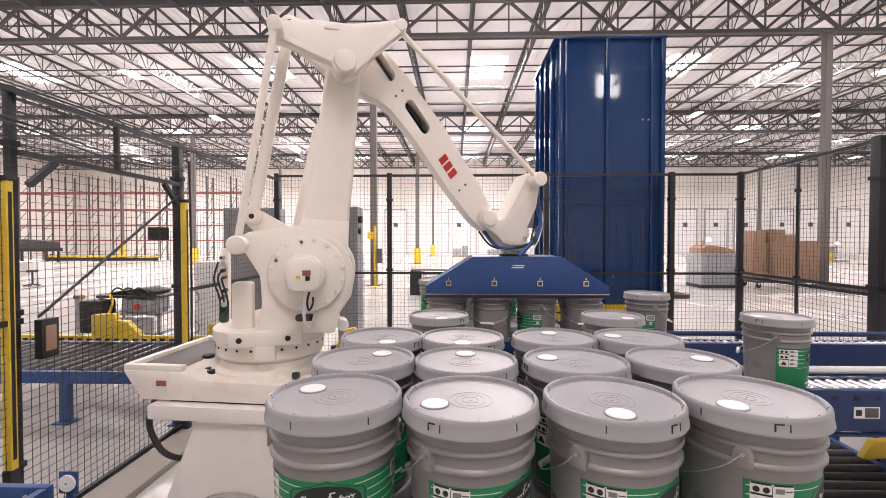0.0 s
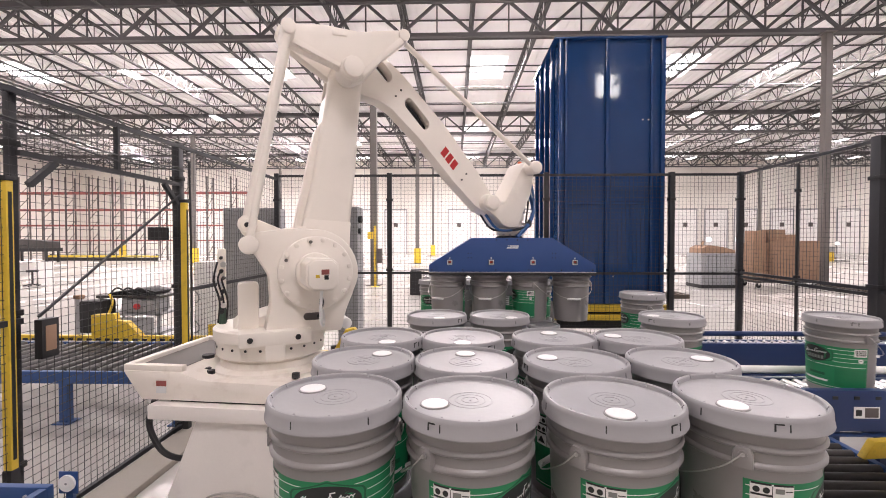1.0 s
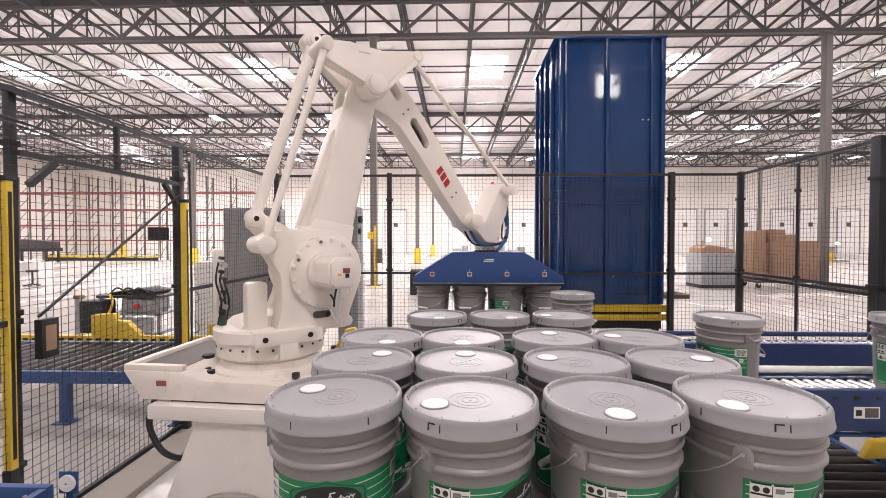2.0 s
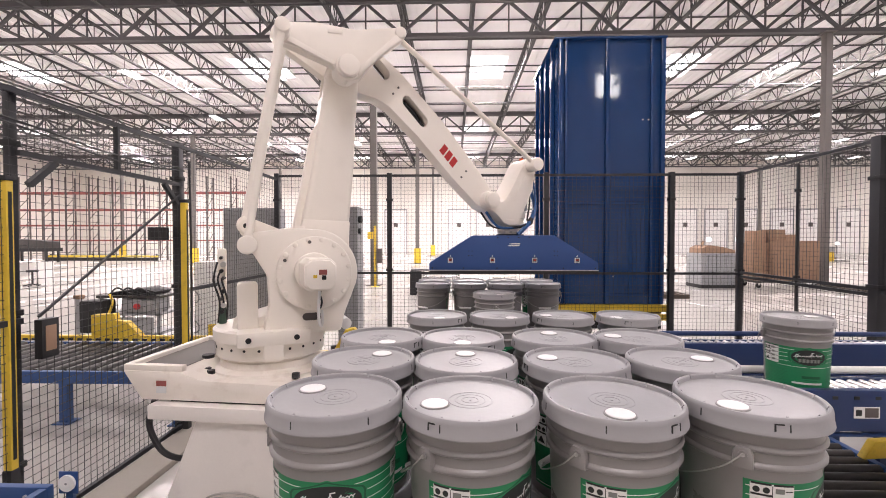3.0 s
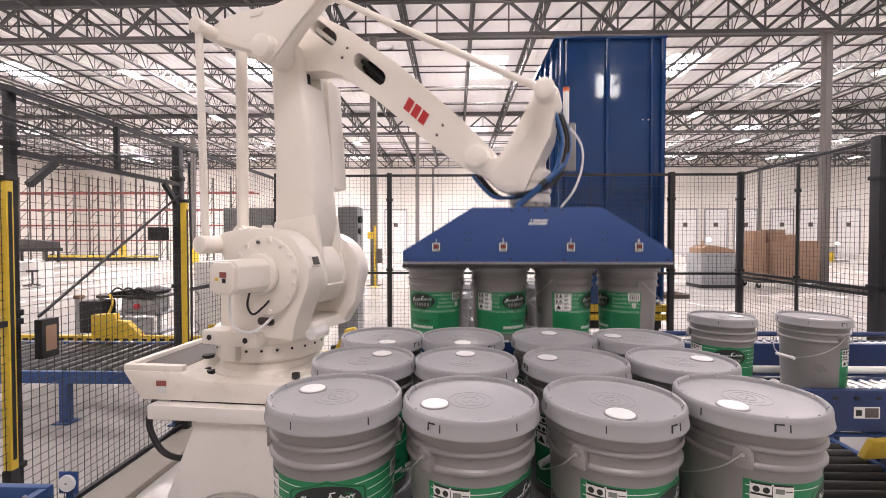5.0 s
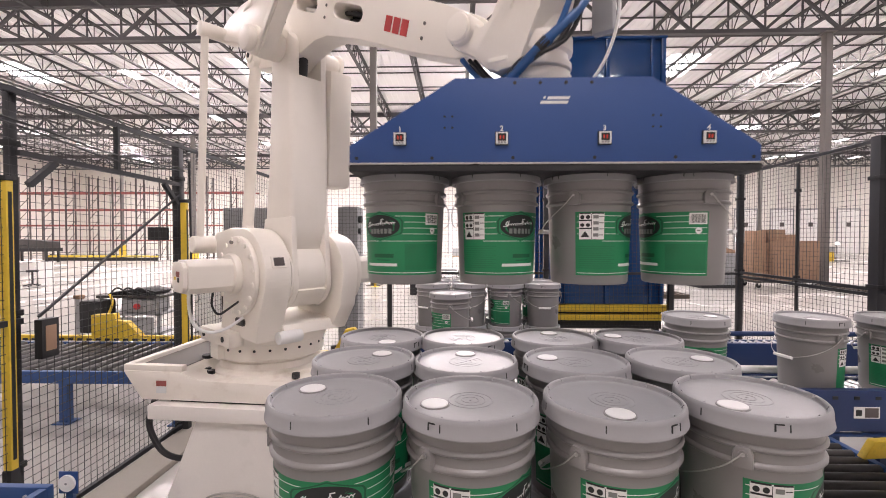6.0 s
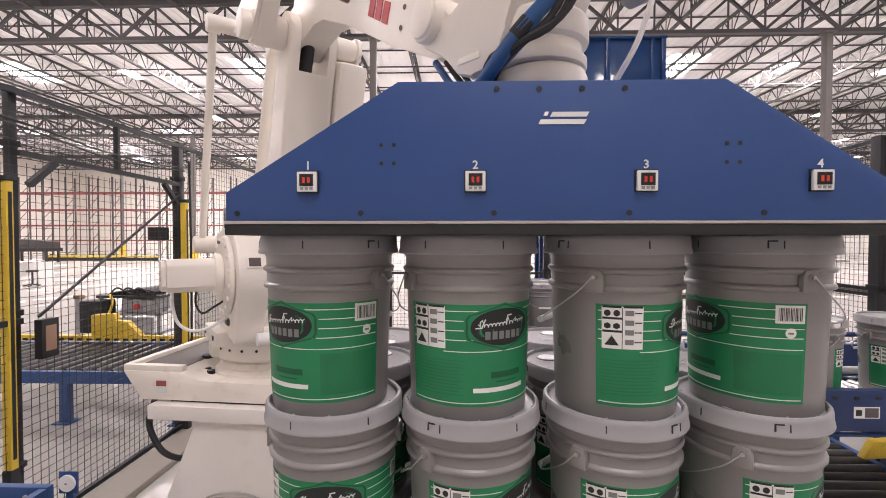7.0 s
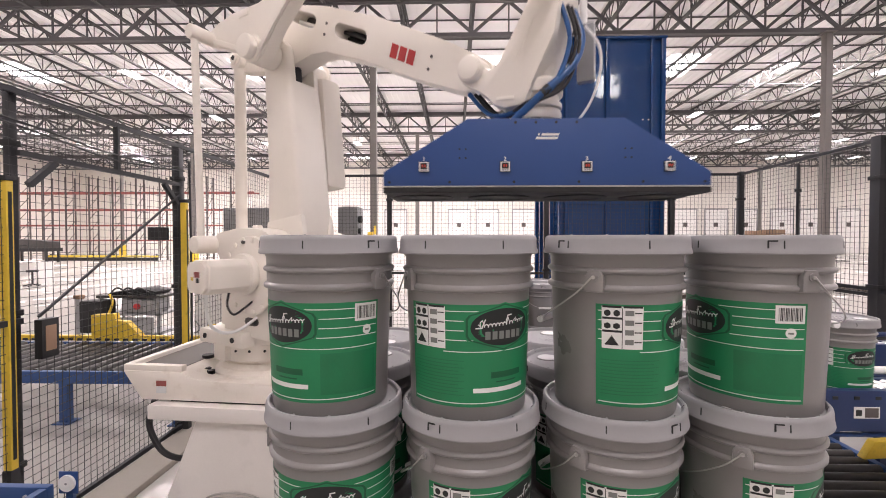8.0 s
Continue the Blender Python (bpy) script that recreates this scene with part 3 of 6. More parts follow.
    for j in range(8):
        shell(marks, -77 - 0.75 * j - 0.2, -77 + 0.75 * j + 0.2, 0.1735 - 0.0024 * j, 0.1759 - 0.0024 * j, 0.0014)
    tagged(part("pictogram", marks, "black", label, smooth=None), kind="stuff")
    brushes = B()
    for r in range(4):
        z = 0.1585 + r * 0.0185
        shell(brushes, -66.5, -59.5, z, z + 0.0100, 0.0014)
    tagged(part("brush_mark", brushes, "emblem_grey", label, smooth=None), kind="stuff")
    part("barcode", shell(B(), 67, 90, 0.196, 0.2315, 0.0012), "white", label)
    bars = B()
    for k in range(15):
        a = 69.3 + k * 1.25
        shell(bars, a, a + (0.8 if k % 3 else 0.4), 0.201, 0.2265, 0.0016)
    tagged(part("barcode_bar", bars, "black", label, smooth=None), kind="stuff")
    part("seal", patch(B(), 79, 0.1775, 4.3, 0.0098, 0.0013), "white", label)
    part("seal_mark", shell(B(), 76.8, 81.2, 0.1755, 0.1790, 0.0017), "emblem_grey", label)
    for k in (label, *label.children):
        k.data.transform(Matrix.Translation((0, 0, -0.0087)) @ Matrix.Diagonal((1.0025, 1.0025, 1.071, 1)))
    for sgn in (-1, 1):
        ear = B()
        slab(ear, [(-0.019, 0.267), (0.019, 0.267), (0.019, 0.298), (0.012, 0.313), (-0.012, 0.313), (-0.019, 0.298)], 0.140, 0.1555, 0.004,
             Matrix.Rotation(radians(90 if sgn > 0 else -90), 4, "Z"))
        part("ear", ear, "pail", p)
        part("ear_boss", tube(B(), (sgn * -0.1556, 0, 0.298), (sgn * -0.1585, 0, 0.298), 0.0085, seg=14), "pail", p)
        part("pivot", tube(B(), (sgn * -0.1586, 0, 0.298), (sgn * -0.162, 0, 0.298), 0.004, seg=10), "steel", p)
    wire = []
    for k in range(19):
        t = math.pi * k / 18
        x, d = -0.161 * math.cos(t), math.sin(t)
        wire.append((x, 0.160 * d * 0.995 + 0.002, 0.298 - 0.118 * d ** 0.8))
    bail = part("bail", pipe(B(), wire, 0.0018, 6), "steel", p, "thin wire carrying handle")
    part("grip", tube(B(), (-0.05, 0.1613, 0.180), (0.05, 0.1613, 0.180), 0.008, seg=10), "cap", bail, "white plastic hand grip")
    return p


PAIL = make_pail()


def pail_at(x, y, z, turn, lid_turn, group):
    """A pail whose label's emblem faces turn degrees to the right of the south, with its spout cap at lid_turn."""
    ob = copy_thing(PAIL, pose(x, y, z, 0, 0, turn))
    for ch in ob.children:
        if ch.name.startswith("lid"):
            ch.matrix_basis = pose(0, 0, 0, 0, 0, lid_turn - turn)
    return tagged(ob, group=group)


# lower row order: label turn and cap turn for each pail
COLS, R0, RP, BASE = (-0.284, 0.036, 0.366, 0.692), (1.044, 1.030, 1.038, 1.064), 0.319, 0.752
turns = {(0, 0): (7, -125), (0, 1): (50, -70), (0, 2): (45, -8), (0, 3): (55, -50), (1, 0): (40, 150), (1, 1): (-60, 180), (1, 2): (20, -120), (1, 3): (130, 110),
         (2, 0): (-30, 20), (2, 1): (75, 0), (2, 2): (10, 180), (2, 3): (150, -120)}
for (r, c), (a, b) in turns.items():
    jitter = 0.004 * math.sin(7 * r + 3 * c)
    pail_at(COLS[c] + jitter * r, R0[c] * (1 - 0.5 * r) + 1.044 * 0.5 * r + RP * r, BASE, a, b, "pails of the near pallet load")
    for k in (1, 2):
        pail_at(COLS[c] - jitter, R0[c] * (1 - 0.5 * r) + 1.044 * 0.5 * r + RP * r, BASE - PITCH * k, a + 140 * k, b + 70 * k, "pails of the near pallet load")
YF, ZL = 4.02, 0.722
for c in range(4):
    for r in range(3):
        for k in (1, 2):
            pail_at(-0.205 + 0.331 * c, YF + 0.33 * r, ZL - PITCH * k, 40 * c + 70 * r + 50 * k, 90 * c, "pails of the far pallet load")
    pail_at(-0.2 + 0.331 * c, YF + 0.33, ZL, (-20, 140, 75, 10)[c], 80 * c, "pails of the far pallet load")


def pallet(x, y, z, w, d):
    o = thing("wooden_pallet", "worn wooden pallet under the stacked pails", "pallet", pose(x, y, z))
    for k in range(7):
        a = -w / 2 + k * (w - 0.1) / 6
        part("deck_board", box(B(), a, a + 0.1, -d / 2, d / 2, 0.118, 0.137, 0.002), "wood", o, smooth=None)
    for k in range(3):
        part("stringer", box(B(), -w / 2, w / 2, (k - 1) * (d / 2 - 0.02) - 0.02, (k - 1) * (d / 2 - 0.02) + 0.02, 0.02, 0.118), "wood", o, smooth=None)
    for k in range(3):
        a = -w / 2 + k * (w - 0.1) / 2
        part("bottom_board", box(B(), a, a + 0.1, -d / 2, d / 2, 0.0, 0.02), "wood", o, smooth=None)


pallet(0.214, 1.363, BASE - 2 * PITCH - 0.138, 1.34, 1.02)
pallet(0.29, YF + 0.33, ZL - 2 * PITCH - 0.138, 1.34, 1.02)


# ---- conveyors ----
def lane(y, x0, x1, z, width, name_label):
    o = thing("roller_conveyor", name_label, "conveyor", pose(0, y, 0), "infeed roller conveyors")
    r = 0.024
    me = mesh_of("roller", tube(B(), (0, -width / 2 + 0.012, 0), (0, width / 2 - 0.012, 0), r, seg=14), "roller", 40)
    n = int((x1 - x0) / 0.06)
    for i in range(n):
        k = new("roller", me)
        k.parent = o
        k.matrix_basis = pose(x0 + 0.03 + i * 0.06, 0, z - r)
    for s in (-1, 1):
        yy = s * (width / 2 + 0.02)
        part("side_channel", box(B(), x0, x1, yy - 0.02, yy + 0.02, z - 0.14, z + (0.058 if s < 0 else -0.004), 0.004), "lane_blue", o)
        fl = part("channel_lip", box(B(), x0, x1, yy - 0.02 + s * 0.012, yy + 0.02 + s * 0.02, z - 0.16, z - 0.15, 0.002), "lane_blue", o)
    x = x0 + 0.3
    while x < x1:
        for s in (-1, 1):
            yy = s * (width / 2 + 0.02)
            part("leg", box(B(), x - 0.025, x + 0.025, yy - 0.018, yy + 0.018, GROUND + 0.01, z - 0.15), "lane_blue", o)
            part("foot", box(B(), x - 0.06, x + 0.06, yy - 0.05, yy + 0.05, GROUND, GROUND + 0.01), "lane_blue", o)
        x += 1.5
    return o


lane_a = lane(2.36, -0.35, 5.2, ZL, 0.34, "blue powered roller conveyor with bright rollers, near lane")
part("guide_rail", tube(B(), (1.15, 0.21, ZL + 0.035), (5.2, 0.21, ZL + 0.035), 0.022, seg=12), "cap", lane_a, "white guide rail")
lane_b = lane(3.31, -0.35, 5.2, ZL, 0.34, "blue powered roller conveyor with bright rollers, far lane")
part("guide_rail", tube(B(), (1.3, 0.21, ZL + 0.04), (5.2, 0.21, ZL + 0.04), 0.02, seg=12), "lane_blue", lane_b)
# Slots are thin black boxes on the channel; black stands for their shade.
for k in range(22):
    part("slot", box(B(), 1.2 + k * 0.1, 1.225 + k * 0.1, -0.2135, -0.2105, ZL + 0.015, ZL + 0.03), "black", lane_a, smooth=None)
plate = part("notice", box(B(), 1.90, 2.02, -0.2125, -0.2105, ZL - 0.075, ZL - 0.02), "cap", lane_a, "small warning notice")
part("notice_field", box(B(), 1.95, 2.012, -0.2145, -0.2126, ZL - 0.07, ZL - 0.025), "rack_dark", plate)
part("notice_mark", box(B(), 1.908, 1.935, -0.2145, -0.2126, ZL - 0.062, ZL - 0.034), "black", plate)


def pallet_conveyor(x0, x1, y0, y1, z, along, label, pitch=0.105, r=0.032):
    """Heavy rollers; along says which way each roller lies."""
    o = thing("pallet_conveyor", label, "conveyor", None, "pallet conveyors")
    if along == "x":
        me = mesh_of("roller", tube(B(), (x0 + 0.06, 0, 0), (x1 - 0.06, 0, 0), r, seg=16), "dark_steel", 40)
        spots_ = [(0, y0 + 0.06 + i * pitch) for i in range(int((y1 - y0) / pitch))]
        rails = [(x0, x0 + 0.05, y0, y1), (x1 - 0.05, x1, y0, y1)]
    else:
        me = mesh_of("roller", tube(B(), (0, y0 + 0.06, 0), (0, y1 - 0.06, 0), r, seg=16), "dark_steel", 40)
        spots_ = [(x0 + 0.06 + i * pitch, 0) for i in range(int((x1 - x0) / pitch))]
        rails = [(x0, x1, y0, y0 + 0.05), (x0, x1, y1 - 0.05, y1)]
    for x, y in spots_:
        k = new("roller", me)
        k.parent = o
        k.matrix_basis = pose(x, y, z - r)
    for a, b, c, d in rails:
        part("side_frame", box(B(), a, b, c, d, z - 0.14, z - 0.01, 0.004), "conveyor_blue", o)
    for x in (x0 + 0.03, x1 - 0.03):
        for y in (y0 + 0.03, y1 - 0.03):
            part("leg", box(B(), x - 0.028, x + 0.028, y - 0.028, y + 0.028, GROUND + 0.012, z - 0.14), "conveyor_blue", o)
            part("foot_plate", box(B(), x - 0.07, x + 0.07, y - 0.07, y + 0.07, GROUND, GROUND + 0.012), "conveyor_blue", o)
    return o


pc = pallet_conveyor(-0.55, 1.15, 0.82, 2.05, BASE - 2 * PITCH - 0.139, "x", "dark roller pallet conveyor under the near pallet")
pallet_conveyor(-1.95, 1.2, 3.62, 5.1, ZL - 2 * PITCH - 0.139, "y", "dark roller pallet conveyor under the far pallet")
out = pallet_conveyor(-8.2, -2.95, 4.62, 6.0, 0.09, "y", "blue framed outfeed conveyor with dark rollers", 0.17, 0.042)
part("chain_guard", box(B(), -8.2, -2.95, 6.01, 6.08, 0.09, 0.16, 0.006), "yellow", out, "yellow chain guard")
for k in range(40):
    part("guard_bolt", box(B(), -8.1 + k * 0.13, -8.04 + k * 0.13, 5.99, 6.008, 0.095, 0.125), "dark", out, smooth=None)
for x in (-6.0, -4.22):
    part("leg", box(B(), x - 0.045, x + 0.045, 4.63, 4.71, GROUND + 0.012, -0.05), "conveyor_blue", out)
    part("foot_plate", box(B(), x - 0.09, x + 0.09, 4.58, 4.76, GROUND, GROUND + 0.012), "conveyor_blue", out)


# ---- palletising robot ----
BX, BY, Z2, FOOT = -1.185, 2.83, 1.297, 0.585
A1, L1, L2, WB, WC = 0.30, 1.28, 1.354, 0.251, 0.458
APEX_L, APEX_R, TAIL_ARM = (-0.39, 0.14), (0.347, 0.278), (-0.435, -0.01)
LUG, CRANK = (-0.442, 0.172), (-0.53, -0.02)
GX = A1 - 0.07

robot = thing("palletising_robot", "large cream-white four-axis palletising robot on a plinth", "robot", pose(BX, BY, 0))


def plinth():
    o = thing("robot_plinth", "white painted steel plinth with sloping sides under the robot", "plinth", pose(BX, BY, 0, 0, 0, -5))
    bm = B()
    rings = []
    for z, e in ((GROUND, 0.40), (0.496, 0.0)):
        rings.append([bm.verts.new((x, y, z)) for x, y in ((-0.22 - e, -0.44), (0.55 + e * 0.3, -0.44), (0.55 + e * 0.3, 0.5), (-0.22 - e, 0.5))])
    for i in range(4):
        bm.faces.new((rings[0][i], rings[0][(i + 1) % 4], rings[1][(i + 1) % 4], rings[1][i]))
    bm.faces.new(rings[0][::-1])
    bm.faces.new(rings[1])
    bmesh.ops.bevel(bm, geom=bm.edges[:], offset=0.008, segments=2, affect="EDGES")
    part("pedestal", bm, "plinth", o)
    part("top_plate", box(B(), -0.49, 0.62, -0.47, 0.47, 0.497, 0.578, 0.008), "plinth", o)
    part("shim", box(B(), -0.4, 0.4, -0.4, 0.4, 0.5785, FOOT - 0.0005), "dark", o)
    part("drain_hose", pipe(B(), [(-0.50, -0.40, 0.58), (-0.52, -0.42, 0.47), (-0.48, -0.43, 0.37), (-0.41, -0.43, 0.29), (-0.33, -0.36, 0.23), (-0.24, -0.25, 0.2)], 0.0165, 10), "dark", o, "black corrugated hose")
    for k in range(3):
        part("cable_coil", pipe(B(), [(0.02 + 0.19 * math.cos(math.pi * j / 8), -0.46 - 0.012 * k, 0.035 - 0.018 * k + 0.075 * math.sin(math.pi * j / 8)) for j in range(9)], 0.006, 6), "steel", o)


plinth()


def cyl(bm, x, y, z, axis, r, a, b, seg=40, bevel=0.0):
    """A disc on the y or z axis from a to b."""
    if axis == "y":
        p, q = (x, a, z), (x, b, z)
    else:
        p, q = (x, y, a), (x, y, b)
    if bevel:
        d = Vector(q) - Vector(p)
        h = d.length
        prof = [(0, 0), (r - bevel, 0), (r - bevel * 0.3, bevel * 0.3), (r, bevel), (r, h - bevel), (r - bevel * 0.3, h - bevel * 0.3), (r - bevel, h), (0, h)]
        return lathe(bm, prof, seg, m=Matrix.Translation(p) @ d.to_track_quat("Z", "Y").to_matrix().to_4x4())
    return tube(bm, p, q, r, seg=seg)


def arc(cx, cz, r, a0, a1, n=10):
    return [(cx + r * math.cos(radians(a0 + (a1 - a0) * i / n)), cz + r * math.sin(radians(a0 + (a1 - a0) * i / n))) for i in range(n + 1)]


def base_part():
    """Box casting with a raised cable tray at its tail."""
    top = FOOT + 0.17
    bm = B()
    slab(bm, [(-0.57, FOOT), (0.40, FOOT), (0.44, FOOT + 0.05), (0.44, FOOT + 0.11), (-0.2, FOOT + 0.125), (-0.34, top), (-0.69, top)], -0.42, 0.36, 0.02)
    lathe(bm, [(0.36, FOOT + 0.08), (0.35, FOOT + 0.135), (0.305, FOOT + 0.15), (0.30, FOOT + 0.185), (0.285, FOOT + 0.19), (0.285, FOOT + 0.205), (0, FOOT + 0.205)], 56)
    b = part("base", bm, "robot_base", robot, "cast robot base with a cable tray")
    b.matrix_basis = pose(0, 0, 0, 0, 0, -5)
    part("tray", box(B(), -0.65, -0.36, -0.36, 0.31, top + 0.001, top + 0.005), "column", b, "grey recessed cable tray")
    for y in (-0.392, 0.335):
        part("tray_wall", box(B(), -0.68, -0.32, y - 0.022, y + 0.022, top - 0.005, top + 0.03, 0.006), "robot_base", b)
    part("tray_wall", box(B(), -0.69, -0.65, -0.37, 0.31, top - 0.005, top + 0.03, 0.006), "robot_base", b)
    plate = part("nameplate", box(B(), -0.47, -0.41, -0.4235, -0.4205, FOOT + 0.085, FOOT + 0.115), "rack_red", b)
    part("nameplate_foot", box(B(), -0.47, -0.41, -0.4235, -0.4205, FOOT + 0.045, FOOT + 0.083), "white", b)
    for x, y in ((-0.27, -0.26), (-0.22, -0.3), (-0.3, 0.1), (0.3, -0.3)):
        part("anchor_bolt", tube(B(), (x, y, FOOT + 0.12), (x, y, FOOT + 0.15), 0.022, seg=6), "dark", b)
    part("tray_gland", tube(B(), (-0.36, -0.12, top), (-0.36, -0.12, top + 0.02), 0.035, seg=14), "dark", b)


base_part()


def turret_part():
    """Turns about the upright axis; built with the arm towards +x, its near side towards -y."""
    t = part("turret", lathe(B(), [(0, 0.792), (0.318, 0.792), (0.325, 0.80), (0.325, 0.885), (0.34, 0.892), (0.34, 0.955), (0.325, 0.968), (0, 0.968)], 64), "robot", robot, "rotating turret with gearboxes and motors")
    for k in range(24):
        a = 2 * math.pi * k / 24
        part("ring_bolt", tube(B(), (0.322 * math.cos(a), 0.322 * math.sin(a), 0.855), (0.328 * math.cos(a), 0.328 * math.sin(a), 0.855), 0.008, seg=8), "dark", t)
    part("ring_lug", slab(B(), [(-0.20, 0.888), (0.20, 0.888), (0.20, 0.972), (-0.20, 0.972)], -0.36, -0.2, 0.012), "robot", t)
    part("ring_key", slab(B(), [(-0.06, 0.80), (0.05, 0.80), (0.05, 0.9), (-0.06, 0.9)], -0.358, -0.25, 0.008), "robot", t)
    for x in (-0.14, 0.12):
        part("eye_bolt", tube(B(), (x, -0.365, 0.93), (x, -0.355, 0.93), 0.016, seg=14), "dark", t)
    side = [(-0.06, 0.95), (0.39, 0.93), (0.41, Z2 - 0.264), (0.455, Z2 - 0.15)] + arc(GX, Z2, 0.265, -15, 90, 14) + [(0.09, Z2 + 0.272), (-0.10, Z2 + 0.245), (-0.165, Z2 + 0.2), (-0.10, Z2 + 0.1), (-0.035, Z2 - 0.013), (-0.026, Z2 - 0.177)]
    part("near_housing", slab(B(), side, -0.30, -0.14, 0.022), "robot", t)
    far = [(0.0, 0.95), (0.42, 0.95), (0.52, 1.1)] + arc(A1, Z2, 0.25, -10, 130, 12) + [(0.08, 1.15)]
    part("far_housing", slab(B(), far, 0.155, 0.27, 0.02), "robot", t)
    part("saddle", slab(B(), [(-0.24, 0.955), (0.44, 0.955), (0.42, 1.02), (0.0, 1.05), (-0.2, 1.0)], -0.16, 0.2, 0.02), "robot", t)
    for ang in (18,):
        q = Matrix.Translation((GX, -0.215, Z2)) @ Matrix.Rotation(radians(-ang), 4, "Y")
        frame_, hole = B(), B()
        box(frame_, 0.258, 0.2695, -0.042, 0.042, -0.034, 0.034, 0.006)
        box(hole, 0.2697, 0.2715, -0.030, 0.030, -0.023, 0.023, 0.0006)
        for bm_ in (frame_, hole):
            bmesh.ops.transform(bm_, matrix=q, verts=bm_.verts[:])
        part("cast_window", frame_, "robot", t)
        # Raised dark plate stands for the shade inside the cast window.
        part("window_recess", hole, "rack_dark", t)
    part("gear_cover", cyl(B(), GX, 0, Z2, "y", 0.222, -0.301, -0.332, 64, 0.012), "robot", t)
    for k in range(16):
        a = 2 * math.pi * (k + 0.5) / 16
        x, z = GX + 0.203 * math.cos(a), Z2 + 0.203 * math.sin(a)
        part("cover_bolt", cyl(B(), x, 0, z, "y", 0.015, -0.330, -0.341, 12, 0.004), "robot", t)
    for a in (100, 155):
        x, z = GX + 0.19 * math.cos(radians(a)), Z2 + 0.19 * math.sin(radians(a))
        part("vent_plug", cyl(B(), x, 0, z, "y", 0.010, -0.346, -0.333, 10), "column", t)
    part("gear_hub", cyl(B(), GX - 0.01, 0, Z2 + 0.01, "y", 0.115, -0.332, -0.375, 48, 0.012), "robot", t)
    m = B()
    c = 0.03
    w = 0.087
    o8 = [(-w + c, -w), (w - c, -w), (w, -w + c), (w, w - c), (w - c, w), (-w + c, w), (-w, w - c), (-w, -w + c)]
    slab(m, [(GX - 0.01 + x, Z2 + 0.01 + z) for x, z in o8], -0.60, -0.37, 0.008)
    part("motor", m, "robot", t, "square cream motor housing")
    part("motor_cap", slab(B(), [(GX - 0.01 + x * 0.9, Z2 + 0.01 + z * 0.9) for x, z in o8], -0.622, -0.601, 0.006), "robot", t)
    part("motor_plate", box(B(), GX - 0.02, GX + 0.022, -0.6245, -0.6225, Z2 + 0.012, Z2 + 0.04), "rack_red", t)
    part("motor_plug", box(B(), GX - 0.005, GX + 0.018, -0.6245, -0.6225, Z2 - 0.015, Z2 + 0.009), "black", t)
    part("motor_tag", box(B(), GX - 0.05, GX - 0.03, -0.6245, -0.6225, Z2 - 0.004, Z2 + 0.012), "yellow", t)
    # Dark oval slab stands for the shade in a hole in the housing.
    part("recess", slab(B(), arc(GX - 0.05, Z2 - 0.262, 0.022, 90, 270, 8) + arc(GX + 0.02, Z2 - 0.262, 0.022, -90, 90, 8), -0.306, -0.2995), "rack_dark", t)
    part("recess_plug", tube(B(), (GX + 0.02, -0.31, Z2 - 0.262), (GX + 0.02, -0.306, Z2 - 0.262), 0.014, seg=12), "black", t)
    part("motor_cable", pipe(B(), [(GX - 0.01, -0.57, Z2 - 0.08), (GX - 0.015, -0.565, Z2 - 0.17), (GX - 0.01, -0.54, Z2 - 0.25), (GX + 0.01, -0.48, Z2 - 0.29), (GX + 0.03, -0.40, Z2 - 0.28), (GX + 0.04, -0.31, Z2 - 0.23)], 0.0085), "cap", t, "white motor cable")
    part("signal_cable", pipe(B(), [(GX + 0.015, -0.46, Z2 - 0.08), (GX + 0.0, -0.46, Z2 - 0.15), (GX + 0.01, -0.43, Z2 - 0.20), (GX + 0.03, -0.38, Z2 - 0.17), (GX + 0.03, -0.33, Z2 - 0.14)], 0.006), "dark", t)
    part("far_motor", slab(B(), [(A1 + x, Z2 + z) for x, z in o8], 0.30, 0.55, 0.008), "robot", t)
    part("far_gear_cover", cyl(B(), A1, 0, Z2, "y", 0.235, 0.271, 0.31, 48, 0.01), "robot", t)
    part("yaw_motor", slab(B(), [(-0.20, 0.968), (-0.085, 0.968), (-0.085, 1.235), (-0.098, 1.245), (-0.187, 1.245), (-0.20, 1.235)], -0.22, -0.11, 0.012), "robot", t)
    part("rod_lug", cyl(B(), A1 + LUG[0], 0, Z2 + LUG[1], "y", 0.052, -0.425, -0.17, 28, 0.012), "robot", t)
    part("hoist_eye", slab(B(), [(0.12, Z2 + 0.262), (0.19, Z2 + 0.262), (0.18, Z2 + 0.285), (0.13, Z2 + 0.285)], -0.23, -0.2, 0.004), "robot", t)
    part("cable_box", box(B(), -0.315, -0.265, 0.06, 0.16, 0.97, 1.44, 0.01), "robot", t, "cream cable rack with connectors")
    for k in range(9):
        z, r = 1.05 + k * 0.042, (0.012, 0.017, 0.010)[k % 3]
        part("connector", tube(B(), (-0.29 + 0.012 * (k % 2), 0.06, z), (-0.29 + 0.012 * (k % 2), -0.01 - 0.012 * (k % 3), z), r, seg=12), ("dark", "steel", "dark_steel")[k % 3], t)
    for k in range(3):
        x = -0.31 + k * 0.022
        part("rack_cable", pipe(B(), [(x, 0.0, 1.36 - 0.05 * k), (x - 0.02, -0.03, 1.25), (x + 0.01, -0.02, 1.12), (x, 0.03, 0.98)], 0.006, 6), "dark", t)
    part("rack_drum", tube(B(), (-0.285, 0.02, 0.975), (-0.285, 0.02, 1.09), 0.021, seg=16), "machine_green", t, "dark green connector body")
    part("bumper", cyl(B(), 0.44, 0, 0.955, "y", 0.036, -0.20, -0.06, 20, 0.006), "cap", t)
    return t


